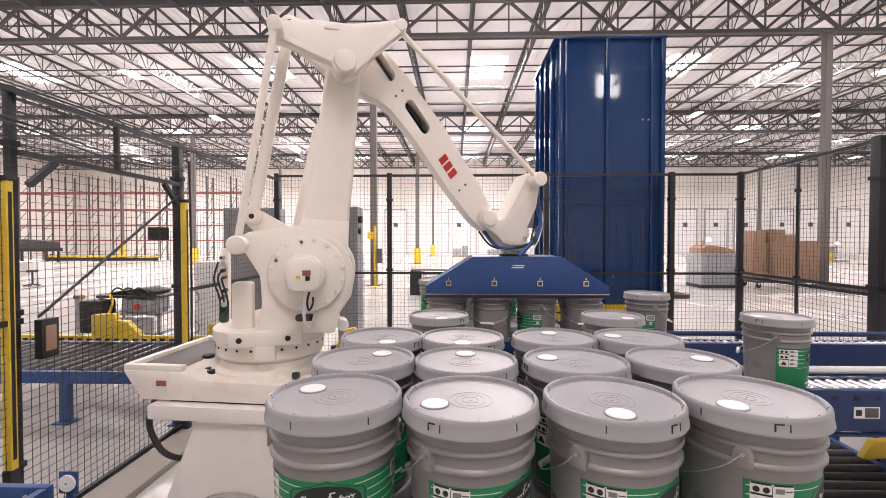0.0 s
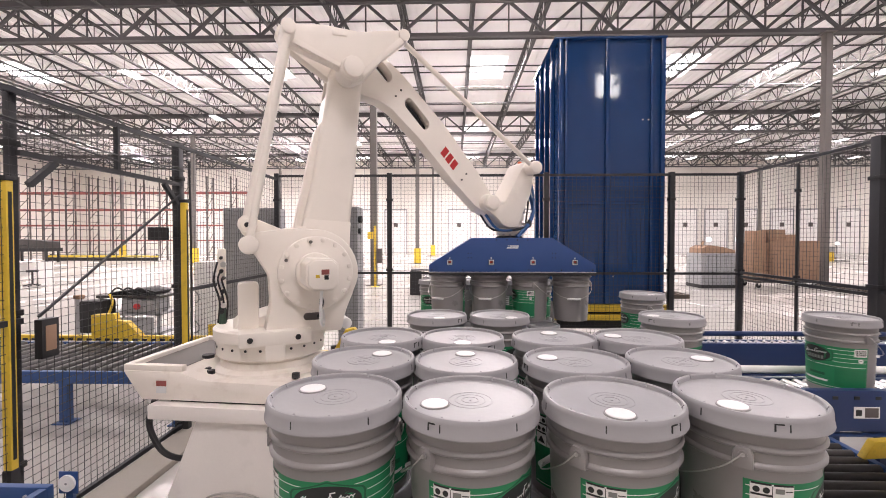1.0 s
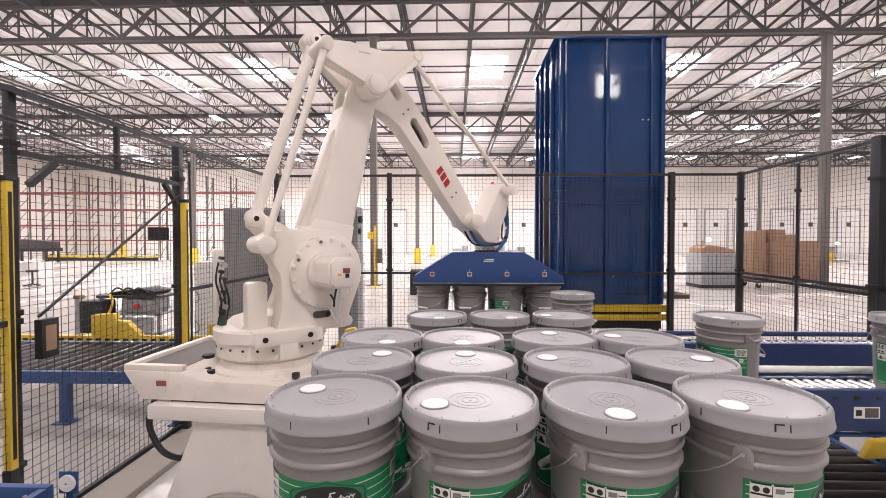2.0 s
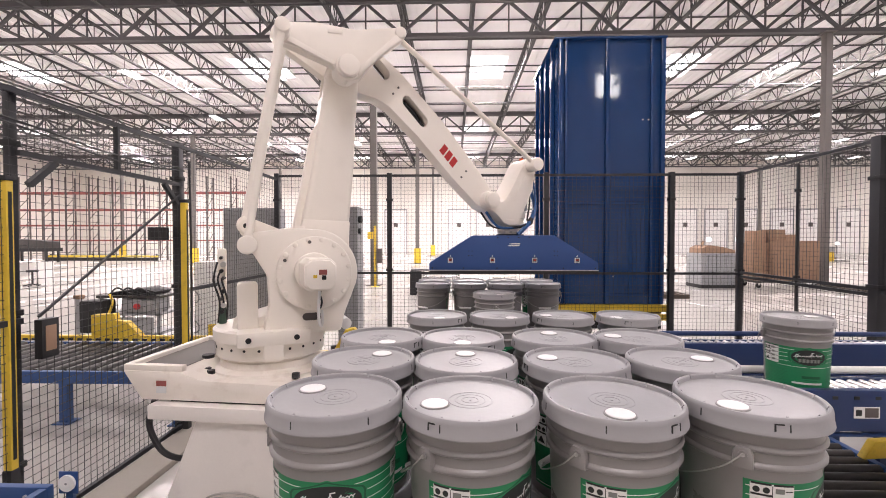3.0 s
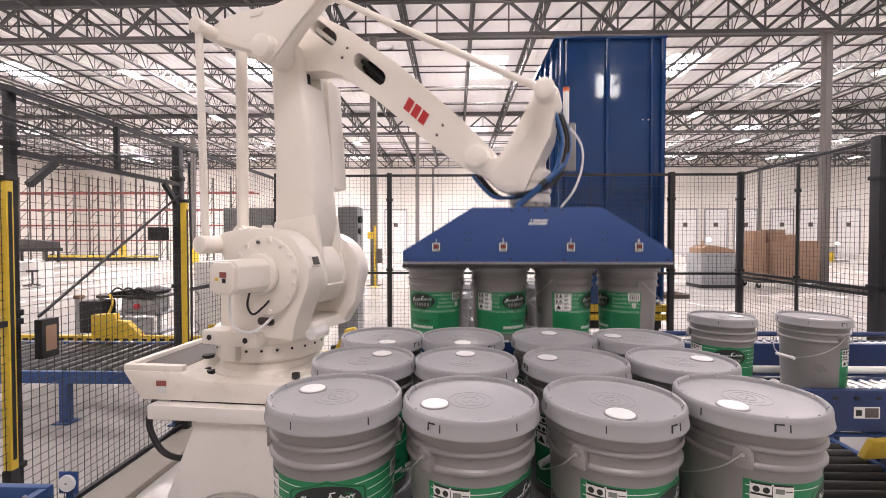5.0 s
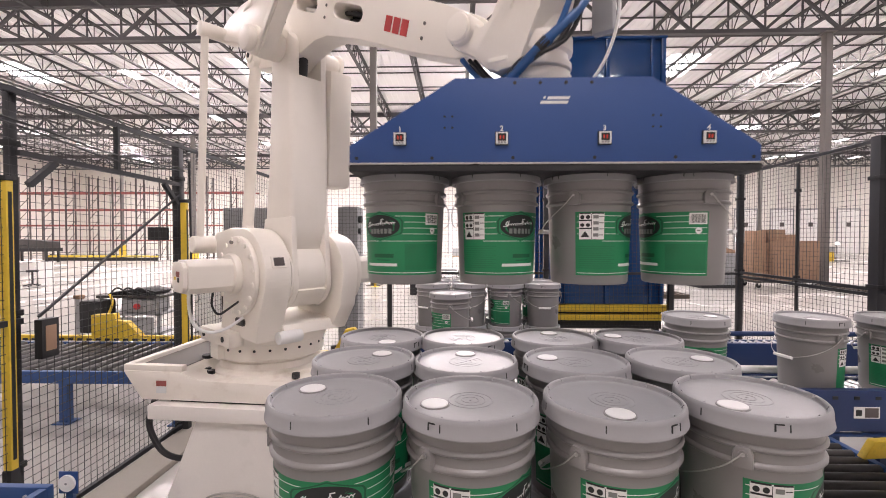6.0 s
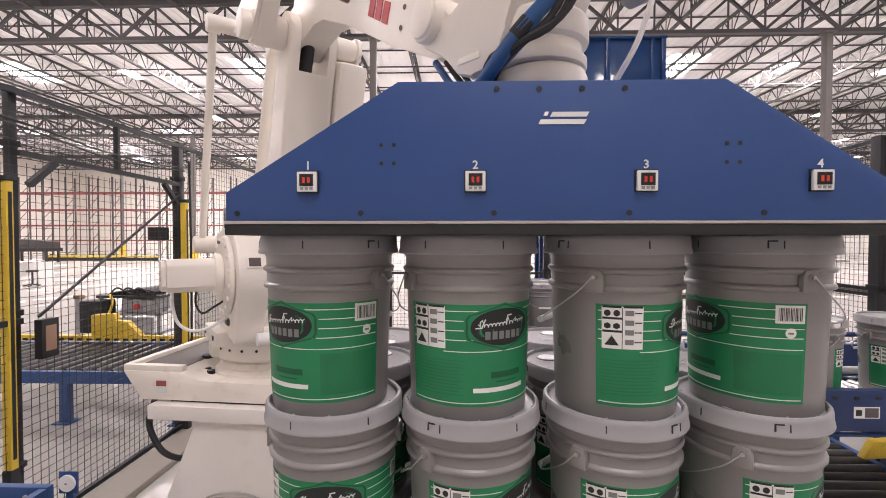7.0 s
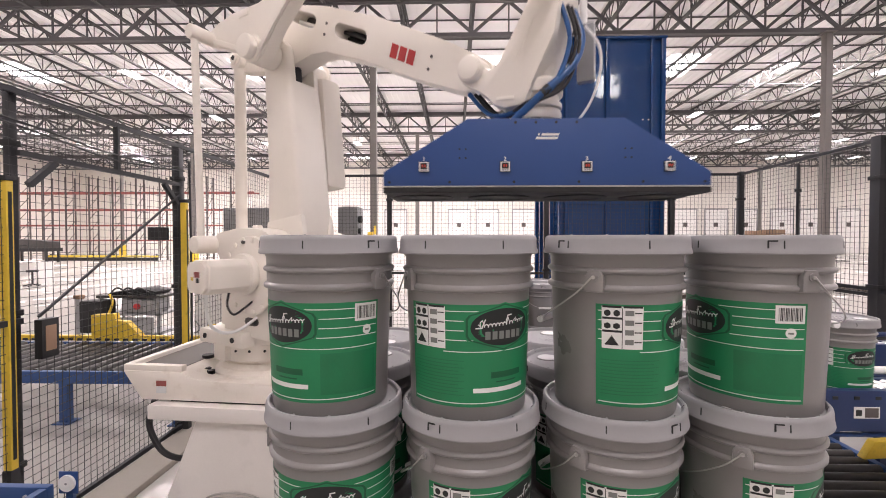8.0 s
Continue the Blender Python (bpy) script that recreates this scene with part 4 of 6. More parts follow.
turret = turret_part()


def lower_arm_part():
    """From its pivot at the origin up to a fork at the elbow."""
    top, floor_ = L1 + 0.108, L1 - 0.15
    heights = [0.12, 0.2, 0.3, 0.45, 0.6, 0.75, 0.9, 1.05, floor_] + [L1 - 0.1, L1 - 0.05, L1, L1 + 0.04, L1 + 0.07, L1 + 0.092, top]
    left = [(0.12, -0.15), (0.2, -0.165), (0.6, -0.128), (L1 - 0.3, -0.116), (L1, -0.11)]
    right = [(0.12, 0.09), (0.27, 0.15), (0.75, 0.136), (L1 - 0.26, 0.118), (L1, 0.11)]

    def side(rows, z):
        if z > L1:
            return math.copysign(math.sqrt(max(0.11 ** 2 - (z - L1) ** 2, 1e-6)), rows[0][1])
        for (za, xa), (zb, xb) in zip(rows, rows[1:]):
            if z <= zb:
                return xa + (xb - xa) * (z - za) / (zb - za)
        return rows[-1][1]
    fork = [z for z in heights if z > floor_]
    loop = [(-0.125, z) for z in heights] + [(-0.074, z) for z in fork[::-1]] + [(-0.074, floor_), (0.069, floor_)] + [(0.069, z) for z in fork] + [(0.12, z) for z in heights[::-1]]
    bm = B()
    lo, hi = [bm.verts.new((side(left, z), y, z)) for y, z in loop], [bm.verts.new((side(right, z), y, z)) for y, z in loop]
    for ring_ in (lo, hi[::-1]):
        edges = [bm.edges.new((ring_[k], ring_[(k + 1) % len(ring_)])) for k in range(len(ring_))]
        bmesh.ops.triangle_fill(bm, edges=edges, use_beauty=True)
    for k in range(len(loop)):
        n_ = (k + 1) % len(loop)
        bm.faces.new((lo[k], lo[n_], hi[n_], hi[k]))
    bmesh.ops.recalc_face_normals(bm, faces=bm.faces[:])
    crisp = [e for e in bm.edges if len(e.link_faces) == 2 and e.calc_face_angle(0) > 1.0 and e.verts[0].co.z < L1 + 0.05 and e.verts[1].co.z < L1 + 0.05
             and abs(e.verts[0].co.y) > 0.1 and abs(e.verts[1].co.y) > 0.1]
    bmesh.ops.bevel(bm, geom=crisp, offset=0.032, segments=4, profile=0.5, affect="EDGES", clamp_overlap=True)
    a = part("lower_arm", bm, "robot", robot, "upright cream lower arm casting", smooth=40)
    low = arc(-0.02, 0, 0.215, 190, 345, 12) + [(0.155, 0.22), (0.147, 0.34), (-0.15, 0.32), (-0.17, 0.2)]
    for y0, y1 in ((-0.128, -0.092), (0.087, 0.123)):
        part("foot_cheek", slab(B(), low, y0, y1, 0.012), "robot", a)
    part("pivot_core", cyl(B(), -0.02, 0, 0, "y", 0.195, -0.0915, 0.0865, 48), "robot", a)
    part("cable_drum", tube(B(), (0.07, -0.03, L1 - 0.18), (0.06, -0.02, L1 + 0.01), 0.032, seg=20), "dark", a, "dark cable conduit in the fork")
    # Flat grey disc: the shade inside the foot's cast pocket, put in as colour.
    part("foot_pocket", slab(B(), arc(0.03, 0.13, 0.075, 0, 345, 20), -0.1305, -0.1285), "column", a, "grey disc standing for the shade in a cast pocket")
    for k in range(10):
        t_ = 2 * math.pi * k / 10
        part("foot_bolt", cyl(B(), -0.02 + 0.165 * math.cos(t_), 0, 0.165 * math.sin(t_), "y", 0.011, -0.134, -0.128, 10), "robot", a)
    part("pivot_ring", cyl(B(), 0, 0, 0, "y", 0.185, -0.137, -0.126, 40), "robot", a)
    part("knuckle", cyl(B(), 0, 0, L1, "y", 0.076, -0.285, -0.126, 40, 0.012), "robot", a)
    part("knuckle", cyl(B(), 0, 0, L1, "y", 0.06, 0.121, 0.24, 32, 0.01), "robot", a)
    part("knuckle_cap", cyl(B(), 0, 0, L1, "y", 0.066, -0.335, -0.2852, 36, 0.01), "robot", a)
    part("pin_plate", slab(B(), arc(0, L1, 0.075, 0, 330, 14), 0.241, 0.262, 0.006), "robot", a)
    part("cable_pack", box(B(), -0.03, 0.13, 0.1245, 0.29, 0.52, 1.22, 0.035), "robot", a, "cream cable cover")
    part("foot_rim", slab(B(), arc(-0.02, 0, 0.212, -60, -22, 10) + arc(-0.02, 0, 0.18, -22, -60, 10), -0.0915, 0.0865), "robot", a)
    part("rear_rib", slab(B(), [(-0.2, 0.25), (-0.13, 0.25), (-0.1, 1.0), (-0.15, 0.9)], -0.06, 0.04, 0.012), "robot", a)
    return a


lower_arm = lower_arm_part()


SLOTS = ((0.395, 0.645), (0.02, 0.24))


def ring(x0, x1, r=0.038):
    """The outline of a long slot in the upper arm."""
    xm = (x0 + x1) / 2
    return [(x, z + 0.169 + (0.52 - xm) * 0.2 - (x - xm) * 0.2) for x, z in arc(x0 + 0.04, 0, r, 90, 270, 8) + arc(x1 - 0.04, 0, r, -90, 90, 8)]


def pierced(bm, outline, holes, y0, y1, bevel):
    """A plate with an outline in x and z, from y0 to y1, and holes right through it."""
    edges = []
    for loop in [outline] + holes:
        vs = [bm.verts.new((x, y0, z)) for x, z in loop]
        edges += [bm.edges.new((vs[i], vs[(i + 1) % len(vs)])) for i in range(len(vs))]
    bmesh.ops.triangle_fill(bm, edges=edges, use_beauty=True)
    faces = bm.faces[:]
    out = bmesh.ops.extrude_face_region(bm, geom=faces)
    for g in out["geom"]:
        if isinstance(g, bmesh.types.BMVert):
            g.co.y = y1
    bmesh.ops.recalc_face_normals(bm, faces=bm.faces[:])
    sharp = [e for e in bm.edges if len(e.link_faces) == 2 and e.calc_face_angle(0) > 1.3 and abs(e.verts[0].co.y - e.verts[1].co.y) < 1e-5]
    bmesh.ops.bevel(bm, geom=sharp, offset=bevel, segments=3, profile=0.6, affect="EDGES", clamp_overlap=True)
    return bm


def upper_arm_part():
    """From the elbow at the origin; the wrist pin lies L2 along +x."""
    o = [(-0.10, 0.02), (0.0, -0.09), (0.10, -0.02), (0.25, 0.05), (0.36, 0.067), (0.63, 0.036), (1.02, -0.041), (1.28, -0.078)] + arc(L2, 0, 0.075, -75, 75, 8) + [(1.15, 0.145), (0.70, 0.255), (0.30, 0.315), (0.05, 0.325), (-0.06, 0.27)]
    a = part("upper_arm", pierced(B(), o, [ring(*s_) for s_ in SLOTS], -0.07, 0.065, 0.016), "robot", robot, "tapered cream upper arm with long slots")
    t = TAIL_ARM
    part("tail_lever", slab(B(), [(t[0], t[1] - 0.075), (t[0] - 0.06, t[1] - 0.05), (t[0] - 0.075, t[1]), (t[0] - 0.05, t[1] + 0.06), (t[0], t[1] + 0.075), (-0.05, 0.2), (0.05, 0.05), (-0.02, -0.06)], -0.05, 0.05, 0.018), "robot", a)
    part("tail_pin", cyl(B(), t[0], 0, t[1], "y", 0.042, -0.105, 0.0, 24, 0.006), "robot", a)
    # Flat dark disc on the pin's face stands for the shade in its bore.
    part("tail_bore", cyl(B(), t[0], 0, t[1], "y", 0.016, -0.108, -0.1052, 16), "dark", a)

    for j, (y, h) in enumerate(((-0.01, 0.012), (0.025, -0.014))):
        part("arm_cable", pipe(B(), [(0.30, y, 0.205 + h), (0.40, y + 0.02, 0.19 + h), (0.52, y - 0.01, 0.165 + h), (0.64, y + 0.02, 0.142 + h), (0.74, y, 0.122 + h)], 0.012, 8), "dark_steel" if j else "dark", a)
    # Slot backs take dark and grey colours for the shade inside the arm.
    part("slot_web", slab(B(), [(0.36, 0.12), (0.68, 0.07), (0.68, 0.2), (0.36, 0.25)], 0.05, 0.062), "dark", a, "back of the slot, dark for the shade inside")
    part("slot_web", slab(B(), [(-0.03, 0.17), (0.3, 0.12), (0.3, 0.27), (-0.03, 0.32)], 0.045, 0.06), "column", a, "back of the slot, grey for the shade inside")
    part("slot_pipe", tube(B(), (-0.02, 0.0, 0.262), (0.30, 0.0, 0.20), 0.014, seg=10), "cap", a)
    for k in range(3):
        x = 0.822 + k * 0.056
        z = 0.094 - k * 0.013
        part("mark", slab(B(), [(x, z - 0.036), (x + 0.044, z - 0.046), (x + 0.048, z + 0.022), (x + 0.004, z + 0.032)], -0.073, -0.0705), "red", a)
    for x, z in ((0.33, 0.22), (0.325, 0.16), (1.08, 0.07), (1.075, 0.01)):
        part("screw", cyl(B(), x, 0, z, "y", 0.008, -0.0735, -0.0705, 10), "column", a)
    part("wrist_pin", cyl(B(), L2, 0, 0, "y", 0.06, -0.165, 0.14, 32, 0.01), "robot", a)
    return a


upper_arm = upper_arm_part()


def rod_part(name, length, r, y, label, ends=0.055):
    a = part(name, tube(B(), (0, y, 0.04), (0, y, length - 0.04), r, seg=20), "robot", robot, label)
    for z in (0, length):
        part("rod_eye", cyl(B(), 0, 0, z, "y", ends, y - 0.035, y + 0.035, 28, 0.008), "robot", a)
    return a


plate_outline = [(0.0, -0.09), (0.075, -0.06), (0.20, 0.09), (APEX_R[0] + 0.02, APEX_R[1] - 0.045), (APEX_R[0] + 0.045, APEX_R[1]), (APEX_R[0] + 0.01, APEX_R[1] + 0.045), (0.05, 0.25), (-0.18, 0.25), (-0.335, 0.225),
                 (APEX_L[0] - 0.02, APEX_L[1] + 0.05), (APEX_L[0] - 0.045, APEX_L[1]), (APEX_L[0], APEX_L[1] - 0.045), (-0.085, 0.0)]
triangle = part("link_plate", slab(B(), plate_outline, -0.27, -0.19, 0.018), "robot", robot, "cream triangular link plate at the elbow")
part("link_pin", cyl(B(), APEX_L[0], 0, APEX_L[1], "y", 0.042, -0.41, -0.19, 28, 0.008), "robot", triangle)
part("link_pin", cyl(B(), APEX_R[0], 0, APEX_R[1], "y", 0.038, -0.29, -0.16, 28, 0.008), "robot", triangle)
part("link_rib", slab(B(), [(-0.12, 0.195), (-0.03, 0.20), (-0.03, 0.225), (-0.12, 0.22)], -0.2755, -0.2702, 0.004), "robot", triangle)
part("link_flange", slab(B(), [(-0.085, 0.0), (-0.07, 0.02), (APEX_L[0] + 0.05, APEX_L[1] - 0.01), (APEX_L[0] + 0.03, APEX_L[1] - 0.04)], -0.285, -0.27, 0.004), "robot", triangle)
part("link_flange", slab(B(), [(0.07, -0.04), (0.055, -0.01), (0.19, 0.13), (APEX_R[0] - 0.03, APEX_R[1] - 0.02), (APEX_R[0], APEX_R[1] - 0.05), (0.2, 0.095)], -0.285, -0.27, 0.004), "robot", triangle)
rod_back = rod_part("back_rod", L1 - 0.03, 0.021, -0.375, "thin cream parallel rod", 0.042)
rod_drive = rod_part("drive_rod", L1 - 0.045, 0.036, -0.055, "thick cream drive rod", 0.056)
rod_top = rod_part("top_rod", L2, 0.018, -0.205, "thin cream upper parallel rod", 0.04)
crank = part("crank", slab(B(), [(0.12, -0.1), (0.14, 0.06), (0.0, 0.16), (-0.12, 0.13), (CRANK[0], CRANK[1] + 0.06), (CRANK[0] - 0.055, CRANK[1]), (CRANK[0], CRANK[1] - 0.06), (-0.1, -0.12)], -0.045, 0.02, 0.012), "robot", robot, "cream crank behind the lower arm")
part("crank_pin", cyl(B(), CRANK[0], 0, CRANK[1], "y", 0.04, -0.105, 0.03, 24, 0.006), "robot", crank)
# Again a dark disc for the shade inside the bore, not a real hole.
part("crank_bore", cyl(B(), CRANK[0], 0, CRANK[1], "y", 0.016, -0.108, -0.1052, 16), "dark", crank)


def wrist_part():
    """Keeps level; its arm pin is the origin, the tool axis lies WB ahead."""
    o = arc(0, 0, 0.07, 100, 230, 8) + [(0.053, -0.115), (0.106, -0.172), (0.155, -0.19), (0.245, -0.19), (0.272, -0.12), (0.32, -0.02), (0.37, 0.08), (0.398, 0.24)] + arc(APEX_R[0], APEX_R[1], 0.062, -10, 150, 8) + [(0.255, 0.24), (0.215, 0.165), (0.12, 0.005), (0.08, -0.012), (0.05, 0.02)]
    w = part("wrist", slab(B(), o, -0.14, 0.10, 0.022), "robot", robot, "cream wrist casting kept level by the rods")
    part("tool_gearbox", lathe(B(), [(0, -0.185), (0.108, -0.185), (0.110, -0.18), (0.110, -0.165), (0.098, -0.162), (0.098, -0.135), (0.112, -0.13), (0.114, -0.124), (0.114, -0.082), (0.108, -0.074), (0.085, -0.06), (0.075, 0.03), (0, 0.04)], 48, m=Matrix.Translation((WB, -0.01, 0))), "robot", w)
    part("pocket_rim", slab(B(), [(0.20, 0.02), (0.215, 0.01), (0.305, 0.19), (0.285, 0.195)], -0.144, -0.1402, 0.001), "robot", w)
    part("rim_lower", slab(B(), [(0.12, -0.155), (0.20, -0.16), (0.20, -0.145), (0.125, -0.14)], -0.144, -0.1402, 0.001), "robot", w)
    part("rod_pin", cyl(B(), APEX_R[0], 0, APEX_R[1], "y", 0.05, -0.25, -0.02, 28, 0.01), "robot", w)
    part("pin_cap", cyl(B(), 0, 0, 0, "y", 0.052, -0.172, -0.141, 28, 0.006), "robot", w)
    part("flange", lathe(B(), [(0, -0.255), (0.088, -0.255), (0.09, -0.25), (0.09, -0.238), (0.104, -0.235), (0.106, -0.230), (0.106, -0.205), (0.10, -0.19), (0, -0.188)], 40, m=Matrix.Translation((WB, 0, 0))), "robot", w)
    for k in range(12):
        a = 2 * math.pi * k / 12
        part("flange_bolt", tube(B(), (WB + 0.097 * math.cos(a), 0.097 * math.sin(a), -0.247), (WB + 0.097 * math.cos(a), 0.097 * math.sin(a), -0.236), 0.009, seg=8), "steel", w)
    part("valve_box", box(B(), 0.40, 0.475, 0.085, 0.125, -0.06, 0.19, 0.008), "cabinet", w, "grey pneumatic valve box")
    part("beacon_stem", cyl(B(), 0.425, 0.105, 0, "z", 0.016, 0.19, 0.36, 16), "cap", w)
    part("beacon", cyl(B(), 0.425, 0.105, 0, "z", 0.017, 0.361, 0.38, 16), "amber", w, "amber beacon")
    for k, (dx, mat_) in enumerate(((0.0, "hose"), (0.02, "dark"), (0.03, "dark"), (-0.01, "dark"))):
        yy = -0.10 + 0.02 * k
        part("hose", pipe(B(), [(0.385 + dx, yy, 0.2), (0.42 + dx, yy, 0.05), (0.375 + dx, yy - 0.035, -0.12), (0.28 + dx, -0.14 - 0.01 * k, -0.19), (0.09 + dx, -0.10 + 0.02 * k, -0.205), (-0.03 + dx, yy, -0.09)], 0.010 if k == 0 else 0.0075, 8), mat_, w)
    part("gripper_hose", pipe(B(), [(0.40, 0.02, 0.22), (0.445, -0.01, 0.09), (0.43, -0.08, -0.04), (0.335, -0.155, -0.155), (0.21, -0.175, -0.262)], 0.016, 12), "hose", w, "thick blue vacuum hose")
    part("hose_clip", tube(B(), (0.325, -0.158, -0.165), (0.35, -0.145, -0.138), 0.018, seg=14), "dark", w)
    part("hose_tag", tube(B(), (0.405, -0.101, -0.071), (0.42, -0.088, -0.053), 0.0145, seg=14), "white", w)
    part("air_line", pipe(B(), [(0.45, 0.03, 0.15), (0.505, 0.035, 0.06), (0.51, 0.04, -0.05), (0.47, 0.04, -0.17), (0.40, 0.04, -0.262)], 0.006, 8), "cap", w, "white air line")
    return w


wrist = wrist_part()


# ---- pail gripper ----
def make_gripper():
    """Origin in the middle, level with the counters, half its depth behind the front plate."""
    g = thing("pail_gripper", "blue steel four-pail gripper with numbered counters", "gripper")
    o = [(-0.643, -0.074), (0.643, -0.074), (0.643, -0.02), (0.308, 0.19), (-0.308, 0.19), (-0.643, -0.02)]
    D = 0.203
    front = part("front_plate", slab(B(), o, -D, -D + 0.012, 0.002), "blue", g)
    part("back_plate", slab(B(), o, D - 0.012, D, 0.002), "blue", g)
    part("top_plate", box(B(), -0.308, 0.308, -D + 0.0125, D - 0.0125, 0.176, 0.188), "blue", g)
    for s in (-1, 1):
        part("end_plate", box(B(), s * 0.637 - 0.005, s * 0.637 + 0.005, -D + 0.0125, D - 0.0125, -0.074, -0.02), "blue", g)
        part("slope_plate", slab(B(), [(s * 0.641, -0.02), (s * 0.308, 0.188), (s * 0.308, 0.178), (s * 0.641, -0.03)], -D + 0.0125, D - 0.0125), "blue", g)
    part("edge_strip", box(B(), -0.645, 0.645, -D - 0.004, -D + 0.014, -0.080, -0.0745), "steel", g, "bare steel edge strip")
    part("bottom_frame", box(B(), -0.645, 0.645, -D - 0.002, D, -0.102, -0.0805, 0.003), "dark", g, "dark rubber-faced bottom frame")
    for k in range(4):
        x = (k - 1.5) * 0.331
        part("suction_ring", lathe(B(), [(0.10, -0.1025), (0.135, -0.1025), (0.135, -0.106), (0.13, -0.108), (0.105, -0.108), (0.10, -0.106)], 32, m=Matrix.Translation((x, 0, 0))), "dark", g)
    for k in range(4):
        x = (k - 1.5) * 0.321
        f = part("counter", box(B(), x - 0.019, x + 0.019, -D - 0.010, -D - 0.0002, -0.019, 0.019, 0.002), "white", front, "small digital vacuum counter")
        part("counter_screen", box(B(), x - 0.013, x + 0.013, -D - 0.012, -D - 0.0102, -0.009, 0.014), "black", front)
        for j in (-1, 1):
            part("counter_digit", box(B(), x + j * 0.0048 - 0.0026, x + j * 0.0048 + 0.0022, -D - 0.013, -D - 0.0121, -0.003, 0.0075), "display_red", front)
        part("counter_bezel", box(B(), x - 0.021, x + 0.021, -D - 0.004, -D - 0.0001, -0.021, 0.021), "black", front)
        bm = B()
        for j in range(3):
            box(bm, x - 0.012 + j * 0.009, x - 0.006 + j * 0.009, -D - 0.0112, -D - 0.0102, -0.016, -0.011)
        tagged(part("counter_key", bm, "cabinet", front, smooth=None), kind="stuff")
        cu = bpy.data.curves.new("numeral", "FONT")
        cu.body, cu.size, cu.align_x, cu.extrude = str(k + 1), 0.0225, "CENTER", 0.0004
        cu.offset = 0.0005
        cu.materials.append(M["white"])
        nm = new("numeral", cu)
        nm.parent = front
        nm.matrix_basis = pose(x, -D - 0.0012, 0.024, 90, 0, 0)
    mark = B()

    def stroke(x, z, w, h, lean=0.003):
        slab(mark, [(x, z), (x + w, z), (x + w + lean, z + h), (x + lean, z + h)], -D - 0.0012, -D - 0.0002)
    stroke(-0.020, 0.1215, 0.069, 0.0090, 0.005)
    stroke(-0.042, 0.1075, 0.086, 0.0090, 0.005)
    stroke(-0.032, 0.1235, 0.007, 0.0075, 0.003)
    tagged(part("maker_mark", mark, "white", front, smooth=None), kind="stuff")
    for x in (-0.62, -0.38, -0.125, 0.13, 0.38, 0.62):
        part("plate_bolt", cyl(B(), x, 0, -0.060, "y", 0.0055, -D - 0.0015, -D, 12), "dark", front)
    for x in (-0.12, -0.04, 0.04, 0.12):
        part("plate_bolt", cyl(B(), x, 0, 0.174, "y", 0.0055, -D - 0.0015, -D, 12), "dark", front)
    # Drilled holes are thin black discs; their inner shade is only colour.
    for x0 in (-0.34, 0.31):
        for dx in (0, 0.024):
            for dz in (0.035, 0.07):
                part("plate_hole", cyl(B(), x0 + dx, 0, dz, "y", 0.004, -D - 0.0008, -D, 10), "black", front)
    part("adapter", lathe(B(), [(0, 0.189), (0.11, 0.189), (0.11, 0.199), (0.09, 0.203), (0, 0.203)], 36), "dark", g)
    return g


gripper = make_gripper()


# ---- things round the cell ----
def cardboard_cart():
    o = thing("platform_cart", "low platform cart on castors under cardboard boxes", "cart", pose(13.3, 18.9, GROUND))
    part("deck", box(B(), -1.1, 1.5, -0.6, 0.6, 0.22, 0.29, 0.01), "dark_steel", o)
    for x in (-0.9, 1.3):
        for y in (-0.45, 0.45):
            w = part("castor", tube(B(), (x, y - 0.035, 0.1), (x, y + 0.035, 0.1), 0.1, seg=18), "dark", o)
            part("fork", box(B(), x - 0.03, x + 0.03, y - 0.05, y + 0.05, 0.1, 0.22), "steel", w)
    for x, y, z, w, d, h in ((-0.72, 0.1, 0.291, 0.6, 0.85, 1.55), (0.54, -0.02, 0.291, 1.84, 1.04, 1.63), (-0.05, 0.05, 1.922, 0.62, 0.7, 0.46), (0.5, 0.0, 1.922, 0.45, 0.6, 0.26), (-0.7, 0.1, 1.842, 0.5, 0.6, 0.5)):
        b = thing("cardboard_box", "brown taped cardboard box stacked on a cart", "box", pose(13.3 + x, 18.9 + y, GROUND + z), "cardboard boxes on the cart")
        c = part("carton", box(B(), -w / 2, w / 2, -d / 2, d / 2, 0, h, 0.012), "cardboard", b)
        part("tape", box(B(), -0.03, 0.03, -d / 2 - 0.002, d / 2 + 0.002, 0.05, h + 0.002), "wood", c)
        part("flap_seam", box(B(), -w / 2 + 0.02, w / 2 - 0.02, -0.004, 0.004, h, h + 0.003), "rack_dark", c)


cardboard_cart()


